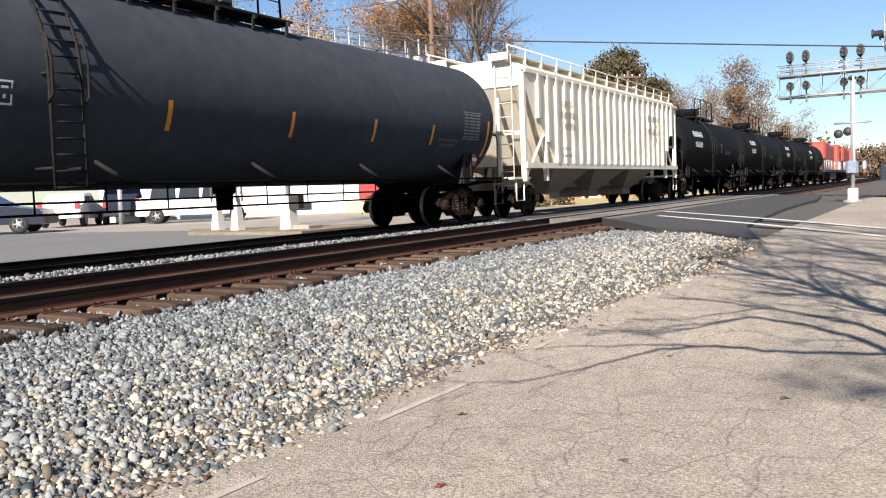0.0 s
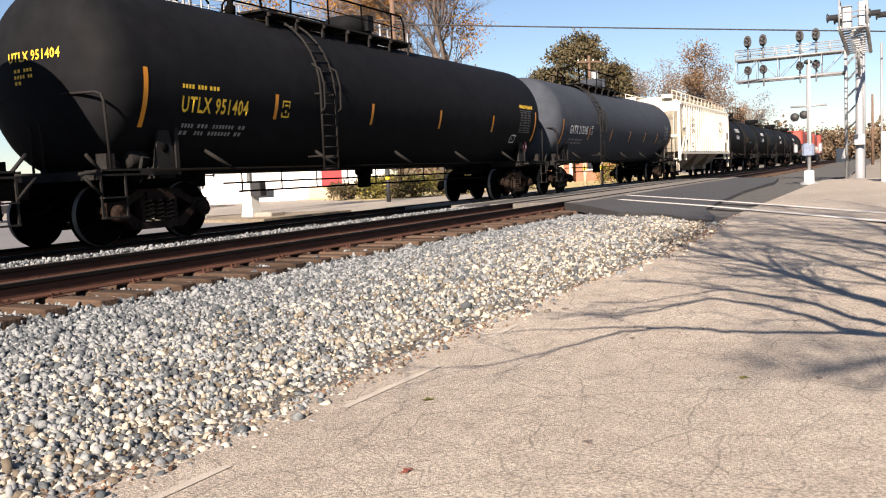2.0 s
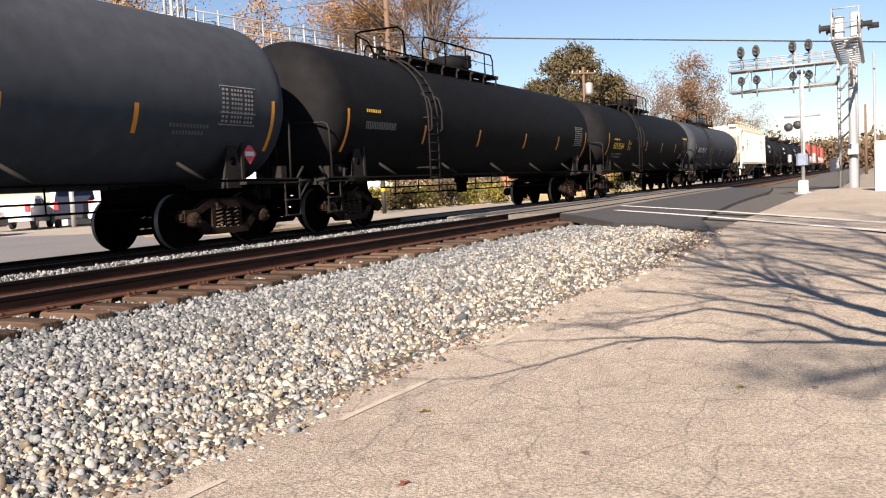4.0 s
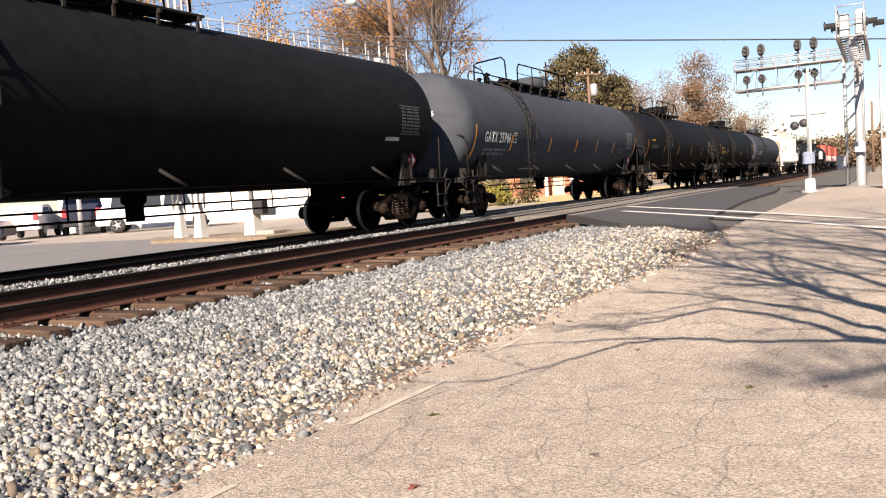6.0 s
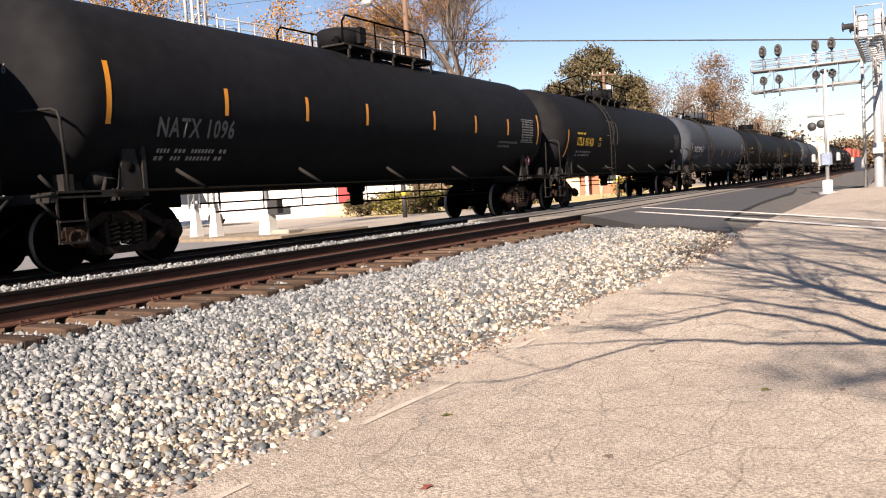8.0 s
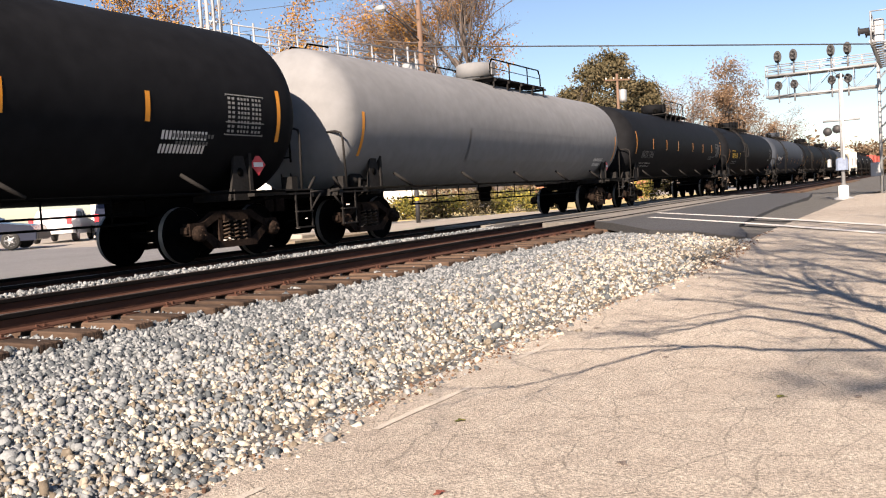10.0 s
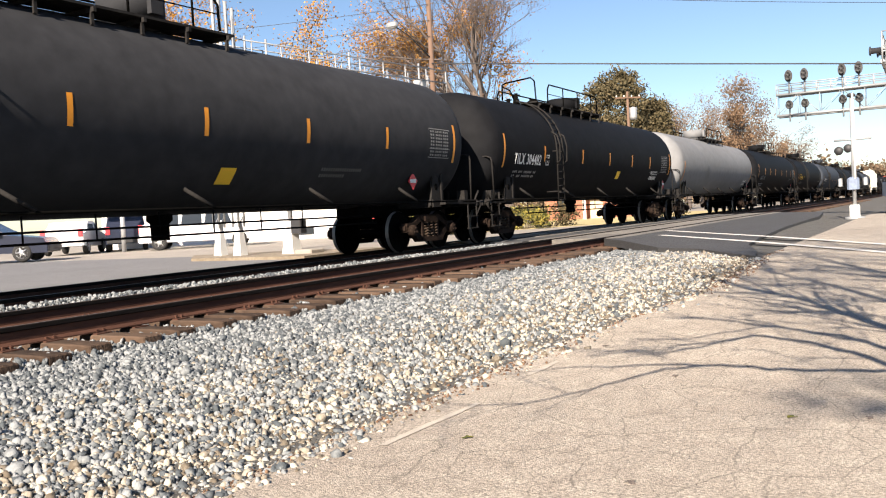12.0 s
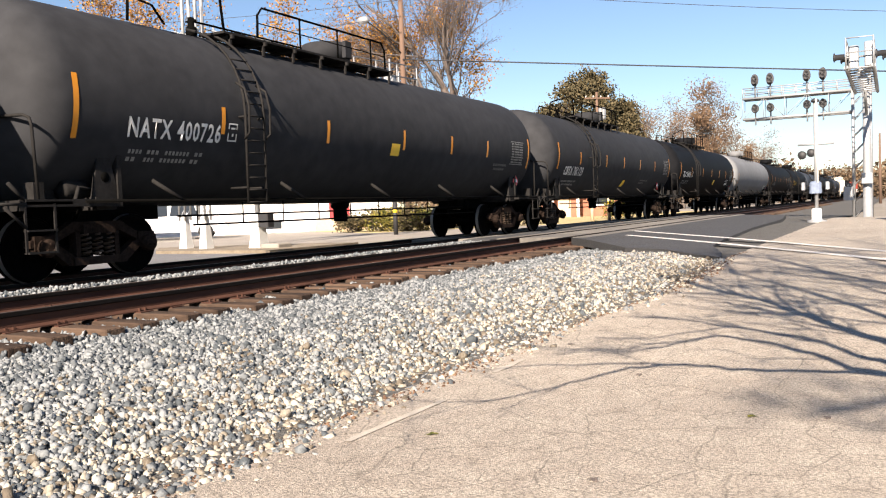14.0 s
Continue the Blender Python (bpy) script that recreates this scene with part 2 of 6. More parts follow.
def ground_z(x, y):
    bed = 0.22
    road = 0.44 * smooth01((y - 5) / 8) * (1 - 0.9 * smooth01((y - 30) / 30) * smooth01((x + 9) / 5))
    if x < -6.4:
        return bed
    if x < edge_x(y):
        k = (x + 6.4) / (edge_x(y) + 6.4)
        return bed + (road - 0.02 - bed) * k + 0.05 * math.sin(math.pi * k)
    return road


# ---- ground ----
def sheet(xs, ys, zf):
    g = Geo()
    vs = [(x, y, zf(x, y)) for y in ys for x in xs]
    n = len(xs)
    g.add(vs, [(j * n + i, j * n + i + 1, (j + 1) * n + i + 1, (j + 1) * n + i) for j in range(len(ys) - 1) for i in range(n - 1)], True)
    return g


def strip_sheet(x0, x1, nx, ys, zf):
    """A sheet between two lines x0(y) and x1(y)."""
    g = Geo()
    vs = [(x0(y) + (x1(y) - x0(y)) * i / nx, y) for y in ys for i in range(nx + 1)]
    n = nx + 1
    return g.add([(x, y, zf(x, y)) for x, y in vs], [(j * n + i, j * n + i + 1, (j + 1) * n + i + 1, (j + 1) * n + i) for j in range(len(ys) - 1) for i in range(nx)], True)


def spread(a, b, step):
    n = max(1, round((b - a) / step))
    return [a + (b - a) * i / n for i in range(n + 1)]


far_xs = [-900, -400, -200, -100, -60, -40, -28, -20, -14] + spread(-13.5, 6, 0.5)[0:] + [8, 12, 20, 40, 100, 300, 900]
far_ys = [-900, -200, -60, -20, -8] + spread(-5, 70, 1.0) + [80, 100, 130, 180, 260, 400, 800, 2500]
ground = solid("ground", sheet(far_xs, far_ys, lambda x, y: ground_z(x, y) - 0.05), "dry bare ground beside the railway", "ground", DIRT, kind="structure")
bed = solid("ballast_bed", strip_sheet(lambda y: -13.6, lambda y: edge_x(y) + 0.1, 26, spread(-12, 30, 0.5) + [40, 60, 100, 200, 500], lambda x, y: ground_z(x, y) + 0.0 + 0.02 * noise.noise((x * 2, y * 2, 0))),
            "bed of grey crushed stone under the tracks", "ballast", BALLASTBED, kind="structure")
road = solid("road", strip_sheet(lambda y: edge_x(y) + 0.05 * noise.noise((0, y * 1.7, 0)), lambda y: 9.0, 30, spread(-12, 38, 0.4), lambda x, y: ground_z(max(x, edge_x(y)), y) + 0.012), "worn pale asphalt road with fine cracks", "road", ASPHALT, kind="structure")

# ---- tracks ----
RAIL_PROFILE = [(-0.075, 0), (0.075, 0), (0.075, 0.012), (0.012, 0.035), (0.010, 0.125), (0.034, 0.138), (0.036, 0.172), (0.028, 0.178), (-0.028, 0.178), (-0.036, 0.172), (-0.034, 0.138), (-0.010, 0.125), (-0.012, 0.035), (-0.075, 0.012)]


def rail(x):
    g = Geo()
    n = len(RAIL_PROFILE)
    ends = [[(x + a, y, RAIL - 0.178 + b) for a, b in RAIL_PROFILE] for y in (-230, 600)]
    for j in range(n):
        k = (j + 1) % n
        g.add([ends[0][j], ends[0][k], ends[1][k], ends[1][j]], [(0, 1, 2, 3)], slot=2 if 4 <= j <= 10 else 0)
    g.box((x - 0.026, -230, RAIL - 0.004), (x + 0.026, 600, RAIL + 0.0015), slot=1)
    return g


for cx, what in ((FAR, "track under the moving train"), (NEAR, "empty track next to the road")):
    track = thing("railway_track", "rusty steel rails on weathered wooden ties, " + what, "railway track", kind="structure")
    for side in (-1, 1):
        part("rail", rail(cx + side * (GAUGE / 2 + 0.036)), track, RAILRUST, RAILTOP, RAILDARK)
    tie_g = Geo().bevel_box((-1.30, -0.115, -0.17), (1.60 if cx == NEAR else 1.30, 0.115, 0.0), 0.012)
    plate_g = Geo()
    for side in (-1, 1):
        px = side * (GAUGE / 2 + 0.036)
        plate_g.box((px - 0.17, -0.09, 0), (px + 0.17, 0.09, 0.012))
        for sx in (-0.1, 0.1):
            plate_g.box((px + sx - 0.012, -0.05, 0.01), (px + sx + 0.012, -0.026, 0.045)).box((px + sx - 0.012, 0.03, 0.01), (px + sx + 0.012, 0.054, 0.045))
    tie_me, plate_me = tie_g.mesh("tie", TIE), plate_g.mesh("tie_plate", RAILRUST)
    y = -3.0 if cx == NEAR else 0.0
    while y < 110:
        if not (20.3 < y < 46):
            t = part("tie", tie_me, track, m=pose(cx + random.uniform(-0.14, 0.12), y, RAIL - 0.19 + random.uniform(-0.012, 0.006), 0, 0, random.uniform(-2, 2)))
            if y < 40:
                part("tie_plate", plate_me, t)
        y += 0.50

# ---- freight cars ----
R_TANK, Z_TANK = 1.52, 2.56
MESHES = {}


def shared(key, build, *mats):
    if key not in MESHES:
        MESHES[key] = build().mesh(key[0] if isinstance(key, tuple) else key, *mats)
    return MESHES[key]


def truck_frame():
    """Side frame of a three-piece truck, on the +x side: an arched top member, slanting struts and a spring seat."""
    g = Geo()
    x0, x1 = 0.93, 1.08
    bar = lambda pts: g.prism([(x0, y, z) for y, z in pts], (x1 - x0, 0, 0))
    bar([(-1.10, 0.58), (-0.70, 0.66), (-0.42, 0.82), (0.42, 0.82), (0.70, 0.66), (1.10, 0.58), (1.10, 0.48), (0.72, 0.53), (0.40, 0.68), (-0.40, 0.68), (-0.72, 0.53), (-1.10, 0.48)])
    for s in (-1, 1):
        bar([(s * 0.72, 0.54), (s * 0.80, 0.44), (s * 0.50, 0.20), (s * 0.36, 0.20), (s * 0.36, 0.30)])
        bar([(s * 0.30, 0.70), (s * 0.38, 0.70), (s * 0.38, 0.28), (s * 0.30, 0.28)])
        g.lathe([(0.02, 0), (0.11, 0), (0.13, 0.05), (0.13, 0.14), (0.09, 0.17), (0.02, 0.17)], "x", (x1 - 0.03, s * 0.889, 0.47), 12)
        for k in range(3):
            a = math.pi / 2 + 2 * math.pi * k / 3
            g.tube((x1 + 0.12, s * 0.889 + 0.06 * math.cos(a), 0.47 + 0.06 * math.sin(a)), (x1 + 0.165, s * 0.889 + 0.06 * math.cos(a), 0.47 + 0.06 * math.sin(a)), 0.022, 6)
        g.box((x0 + 0.01, s * 0.889 - 0.16, 0.44), (x1 + 0.02, s * 0.889 + 0.16, 0.64))
    g.box((x0, -0.46, 0.20), (x1 + 0.06, 0.46, 0.31)).box((x0 + 0.02, -0.28, 0.645), (x1 + 0.05, 0.28, 0.78))
    return g


def coil_spring():
    pts = [(0.068 * math.cos(a), 0.068 * math.sin(a), 0.31 + 0.33 * k / 50) for k, a in ((k, 2 * math.pi * k / 10) for k in range(51))]
    return Geo().path(pts, 0.017, 5)


def wheelset():
    g = Geo()
    for s in (-1, 1):
        prof = [(0.05, 0.62), (0.10, 0.625), (0.12, 0.64), (0.38, 0.665), (0.40, 0.655), (0.485, 0.655), (0.487, 0.682), (0.462, 0.70), (0.455, 0.79), (0.40, 0.795), (0.38, 0.775), (0.14, 0.75), (0.12, 0.80), (0.05, 0.81)]
        g.lathe([(r, s * t) for r, t in prof], "x", (0, 0, 0), 36)
        g.lathe([(r, s * t) for r, t in ((0.4640, 0.695), (0.4595, 0.785))], "x", (0, 0, 0), 36, slot=1, caps=False)
        for k in range(3):
            a = 2 * math.pi * k / 3
            g.tube((s * 0.765, 0.2 * math.cos(a), 0.2 * math.sin(a)), (s * 0.785, 0.2 * math.cos(a), 0.2 * math.sin(a)), 0.03, 6)
    g.tube((-1.05, 0, 0), (1.05, 0, 0), 0.085, 10)
    return g


def bolster():
    g = Geo()
    g.box((-1.1, -0.2, 0.55), (1.1, 0.2, 0.78)).box((-0.3, -0.3, 0.7), (0.3, 0.3, 0.95))
    for s in (-1, 1):
        g.tube((-0.9, s * 0.36, 0.40), (0.9, s * 0.36, 0.40), 0.06, 6)
        for x in (-0.74, 0.74):
            g.box((x - 0.05, s * 0.40 - 0.03, 0.28), (x + 0.05, s * 0.40 + 0.04, 0.62))
    return g


WHEELSETS = []


def trucks(car, rear, front):
    for s in (-rear, front):
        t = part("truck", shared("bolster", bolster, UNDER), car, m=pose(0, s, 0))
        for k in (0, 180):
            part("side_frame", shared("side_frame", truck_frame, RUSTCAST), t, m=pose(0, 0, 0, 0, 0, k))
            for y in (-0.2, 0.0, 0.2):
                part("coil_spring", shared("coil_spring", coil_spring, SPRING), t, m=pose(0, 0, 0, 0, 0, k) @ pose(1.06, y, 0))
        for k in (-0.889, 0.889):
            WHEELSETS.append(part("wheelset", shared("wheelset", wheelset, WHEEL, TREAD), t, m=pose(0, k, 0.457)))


def tank_shell(half, r):
    def build():
        # dished heads with a tight knuckle where they meet the barrel
        head, flat, n = 0.74, 2 / 2.5, 14
        curve = [(max(0.001, r * math.sin(math.pi / 2 * i / n) ** flat), head * math.cos(math.pi / 2 * i / n) ** flat) for i in range(n)] + [(r, 0.0)]
        prof = [(q, -half - 0.12 - d) for q, d in curve]
        for k in range(1, 8):
            prof.append((r, -half + 2 * half * k / 8))
        prof += [(q, half + 0.12 + d) for q, d in reversed(curve)]
        return Geo().lathe(prof, "y", (0, 0, Z_TANK), 64)
    return build


def on_tank(y, z, r=R_TANK, lift=0.006):
    """A point of the shell's +x side at that height."""
    h = max(-1, min(1, (z - Z_TANK) / r))
    return Vector(((r + lift) * math.sqrt(max(0, 1 - h * h)), y, Z_TANK + (r + lift) * h))


def patch(y0, y1, z0, z1, side=1, r=R_TANK, n=6, lift=0.006):
    """A thin curved plate on the shell."""
    g = Geo()
    rows = []
    for i in range(n + 1):
        z = z0 + (z1 - z0) * i / n
        rows.append([on_tank(y0, z, r, lift), on_tank(y1, z, r, lift)])
    vs = [Vector((p.x * side, p.y, p.z)) for row in rows for p in row]
    return g.add(vs, [(2 * i, 2 * i + 1, 2 * i + 3, 2 * i + 2) for i in range(n)], True)


def lettering(words, size, y, z, bend, head=0.0):
    """Raised letters; their left end at y, their foot at z. bend maps (along, up) to a point."""
    cu = bpy.data.curves.new("letters", "FONT")
    cu.body, cu.size, cu.space_character, cu.resolution_u, cu.offset = words, size, 1.14, 2, size * 0.022
    ob = bpy.data.objects.new("letters", cu)
    scene.collection.objects.link(ob)
    me = bpy.data.meshes.new_from_object(ob.evaluated_get(bpy.context.evaluated_depsgraph_get()))
    bpy.data.objects.remove(ob)
    bm = bmesh.new()
    bm.from_mesh(me)
    bmesh.ops.triangulate(bm, faces=bm.faces)
    for v in bm.verts:
        v.co = bend(v.co.x, v.co.y)
    bm.to_mesh(me)
    bm.free()
    return me


def bars(rows, y, z, bend, height=0.06, gap=0.11):
    """Rows of unreadable small print: rows of (start, end) pairs."""
    g = Geo()
    for k, row in enumerate(rows):
        for a, b in row:
            n = max(1, int((b - a) / 0.07))
            for i in range(n):
                u0, u1 = a + (b - a) * i / n, a + (b - a) * (i + 0.64) / n
                g.add([bend(u0, -k * gap), bend(u1, -k * gap), bend(u1, -k * gap + height), bend(u0, -k * gap + height)], [(0, 1, 2, 3)])
    return g


def side_ladder(y, lean=0.24):
    def build():
        g = Geo()
        for d in (-lean, lean):
            pts = [(R_TANK + 0.12, y + d, 1.02), (R_TANK + 0.14, y + d, 2.5)]
            for i in range(1, 9):
                a = radians(i * 9.5)
                pts.append(((R_TANK + 0.14 - 0.006 * i) * math.cos(a), y + d * (1 - 0.02 * i), Z_TANK + (R_TANK + 0.14 - 0.006 * i) * math.sin(a)))
            g.path(pts, 0.024, 6)
            h = [(R_TANK + 0.12, y + d * 1.08, 2.12), (R_TANK + 0.24, y + d * 1.12, 2.22), (R_TANK + 0.25, y + d * 1.12, 2.66), (R_TANK + 0.17, y + d * 1.12, 2.96), (R_TANK - 0.02, y + d * 1.06, 3.08)]
            g.path(h, 0.022, 6)
            for z in (1.3, 2.5):
                g.tube((R_TANK - 0.25 if z < 2 else R_TANK - 0.05, y + d, z), (R_TANK + 0.13, y + d, z), 0.02, 6)
        for i in range(13):
            z = 1.05 + i * 0.21
            if z < 2.6:
                x = R_TANK + 0.13
            else:
                a = (z - 2.56) / (R_TANK + 0.12)
                x, z = (R_TANK + 0.12) * math.cos(a), Z_TANK + (R_TANK + 0.12) * math.sin(a)
            g.tube((x, y - lean, z), (x, y + lean, z), 0.016, 6)
        return g
    return build


def stub(y):
    """Slanted bracket between the shell and the pipe along the side."""
    return Geo().tube((R_TANK - 0.28, y - 0.28, 1.42), (R_TANK - 0.02, y + 0.06, 1.12), 0.035, 6)


def bolster_bracket():
    g = Geo()
    out = [(-0.26, 1.02), (0.26, 1.02), (0.26, 1.14), (0.09, 1.86), (-0.07, 1.90), (-0.20, 1.20)]
    g.prism([(1.22, y, z) for y, z in out], (0.05, 0, 0))
    g.box((1.05, 0.22, 1.02), (1.30, 0.29, 1.80))
    g.prism([(0.2, y, z) for y, z in [(-0.18, 0.98), (0.18, 0.98), (0.18, 1.16), (-0.18, 1.16)]], (1.1, 0, 0))
    g.lathe([(0.001, 0), (0.075, 0), (0.075, 0.004), (0.001, 0.004)], "x", (1.272, 0.02, 1.45), 14, slot=1)
    return g


def end_gear(end, handrail_z=2.24):
    """Platform, sill end, coupler, steps and hand rails at the end -y."""
    def build():
        g = Geo()
        y0, y1 = -end, -end + 1.35
        g.box((-0.32, y0 + 0.1, 0.80), (0.32, y1 + 1.6, 1.08))
        g.box((-1.46, y0 + 0.02, 1.06), (1.46, y1 - 0.55, 1.10), slot=1)
        g.box((-1.46, y0 + 0.0, 0.98), (1.46, y0 + 0.06, 1.12), slot=1)
        for s in (-1, 1):
            g.box((s * 1.30, y0 + 0.1, 1.03), (s * 1.46, y1 + 0.25, 1.13), slot=1)
        g.tube((0, y0 + 0.1, 0.86), (0, y0 - 0.28, 0.86), 0.10, 8)
        g.box((-0.16, y0 - 0.36, 0.74), (0.16, y0 - 0.12, 1.0), slot=2)
        for s in (-1, 1):
            for yy in (y0 + 0.08, y0 + 0.52):
                g.box((s * 1.45 - 0.012, yy - 0.016, 0.42), (s * 1.45 + 0.012, yy + 0.016, 1.08), slot=1)
            for z in (0.43, 0.72):
                g.box((s * 1.45 - 0.05, y0 + 0.08, z - 0.012), (s * 1.45 + 0.05, y0 + 0.52, z + 0.012), slot=1)
            g.tube((s * 1.45, y0 - 0.22, 1.04), (s * 1.45, y0 + 0.08, 0.76), 0.022, 6, slot=1)
            g.tube((s * 1.45, y0 - 0.28, 1.07), (s * 1.45, y0 + 0.1, 1.07), 0.022, 6, slot=1)
            g.tube((s * 1.42, y0 - 0.12, 1.34), (s * 1.42, y0 + 0.12, 1.10), 0.026, 6, slot=1)
            g.tube((s * 1.45, y0 + 0.95, 1.02), (s * 0.6, y0 + 1.5, 0.86), 0.03, 6)
            g.path([(s * 1.43, y0 + 0.30, 1.1), (s * 1.43, y0 + 0.26, handrail_z - 0.14), (s * 1.40, y0 + 0.25, handrail_z - 0.04), (s * 1.30, y0 + 0.24, handrail_z), (s * 0.7, y0 + 0.2, handrail_z + 0.02), (s * 0.12, y0 + 0.2, handrail_z + 0.02)], 0.022, 6, slot=1)
            g.box((s * 1.12, y0 + 0.30, 1.10), (s * 1.34, y0 + 0.46, 1.36), slot=1)
        g.tube((-0.12, y0 + 0.2, 1.1), (-0.12, y0 + 0.2, handrail_z), 0.02, 6, slot=1).tube((0.12, y0 + 0.2, 1.1), (0.12, y0 + 0.2, handrail_z), 0.02, 6, slot=1)
        g.path([(0.55, y0 + 0.2, 0.82), (0.5, y0 - 0.15, 0.55), (0.3, y0 - 0.35, 0.5)], 0.03, 6)
        return g
    return build


def brake_gear(end):
    def build():
        g = Geo()
        y0 = -end + 0.95
        g.lathe([(0.02, 0), (0.13, 0), (0.15, 0.05), (0.15, 0.35), (0.10, 0.40), (0.02, 0.40)], "y", (0.95, y0 + 0.05, 1.28), 14)
        g.bevel_box((0.55, y0 - 0.1, 1.1), (0.82, y0 + 0.3, 1.38), 0.03)
        g.lathe([(0.03, 0), (0.2, 0.02), (0.22, 0.05), (0.03, 0.05)], "y", (0.35, y0 - 0.25, 1.55), 16)
        g.path([(0.35, y0 - 0.2, 1.55), (0.35, y0 - 0.1, 1.2), (0.7, y0 + 0.4, 1.2)], 0.025, 6)
        g.path([(1.2, y0 + 0.1, 1.12), (1.15, y0 + 0.2, 1.3), (0.9, y0 + 0.9, 1.26), (0.7, y0 + 1.3, 1.2)], 0.03, 6)
        return g
    return build


def walkway(y0, y1):
    """Platform on the crown, on brackets."""
    def build():
        g = Geo()
        zt = Z_TANK + R_TANK
        for s in (-1, 1):
            g.box((s * 0.62 - 0.3, y0, zt - 0.02), (s * 0.62 + 0.3, y1, zt + 0.02))
            y = y0 + 0.15
            while y < y1:
                g.box((s * 0.35 - 0.03, y, zt - 0.10), (s * 0.95 + 0.03, y + 0.05, zt - 0.03))
                g.box((s * 0.90 - 0.02, y, zt - 0.28), (s * 0.90 + 0.02, y + 0.05, zt - 0.02))
                y += 0.9
        return g
    return build


def crown_rails(y0, y1, height, s):
    def build():
        g = Geo()
        zt = Z_TANK + R_TANK + 0.02
        for x in (s * 0.88,):
            pts = [(x, y0, zt + 0.02), (x, y0 + 0.02, zt + height - 0.15), (x, y0 + 0.15, zt + height), (x, y1 - 0.15, zt + height), (x, y1 - 0.02, zt + height - 0.15), (x, y1, zt + 0.02)]
            g.path(pts, 0.024, 6)
            y = y0 + 1.3
            while y < y1 - 0.5:
                g.tube((x, y, zt), (x, y, zt + height), 0.02, 6)
                y += 1.3
            g.tube((x, y0, zt + height * 0.5), (x, y1, zt + height * 0.5), 0.012, 6)
        return g
    return build


def end_rail(y0, y1, height, s):
    """Long hand rail running down to the shell."""
    def build():
        g = Geo()
        zt = Z_TANK + R_TANK
        if s:
            g.path([(s * 0.70, y0, zt - 0.12), (s * 0.70, y0 + 0.03, zt + height * 0.45), (s * 0.72, y0 + 0.2, zt + height * 0.55), (s * 0.86, y1 - 0.3, zt + height), (s * 0.88, y1 - 0.08, zt + height - 0.08), (s * 0.88, y1, zt)], 0.024, 6)
            g.path([(s * 0.70, y0 + 0.02, zt + height * 0.4), (s * 0.72, y0 + 0.5, zt + height * 0.3), (s * 0.72, y0 + 0.75, zt - 0.05)], 0.02, 6)
        return g
    return build


def dome(r=0.54, h=0.6):
    def build():
        g = Geo()
        zt = Z_TANK + R_TANK - 0.06
        g.lathe([(r * 0.8, zt), (r * 0.8, zt + h * 0.35), (r, zt + h * 0.4), (r, zt + h * 0.95), (r * 0.9, zt + h), (0.001, zt + h + 0.02)], "z", (0, 0, 0), 24)
        g.box((r - 0.02, -0.12, zt + h * 0.4), (r + 0.08, 0.12, zt + h))
        return g
    return build


def valve(h):
    def build():
        zt = Z_TANK + R_TANK
        g = Geo().lathe([(0.1, zt - 0.05), (0.1, zt + h * 0.4), (0.06, zt + h * 0.5), (0.06, zt + h), (0.001, zt + h)], "z", (0, 0, 0), 10)
        return g.tube((-0.12, 0, zt + h * 0.8), (0.12, 0, zt + h * 0.8), 0.02, 6)
    return build


def side_pipe(half):
    def build():
        g = Geo()
        for s in (-1, 1):
            g.tube((s * (R_TANK - 0.03), -half, 1.10), (s * (R_TANK - 0.03), half, 1.10), 0.022, 6)
        for s in (-1, 1):
            g.box((-0.3, s * half, 0.82), (0.3, s * (half - 2.4), 1.06), slot=1)
        return g
    return build


def under_pipes(half):
    """Brake rigging and outlet valve hung under the shell."""
    def build():
        g = Geo()
        for x, z in ((0.55, 0.86), (0.9, 0.70)):
            g.tube((x, -half + 2.6, z), (x, half - 2.6, z), 0.018, 6)
        y = -half + 2.7
        while y < half - 2.5:
            g.tube((0.9, y, 0.70), (0.9, y, 1.08), 0.014, 5)
            y += 1.15
        g.lathe([(0.16, 0.62), (0.16, 0.9), (0.22, 0.95), (0.22, 1.1)], "z", (0, 0.2, 0), 12)
        return g
    return build


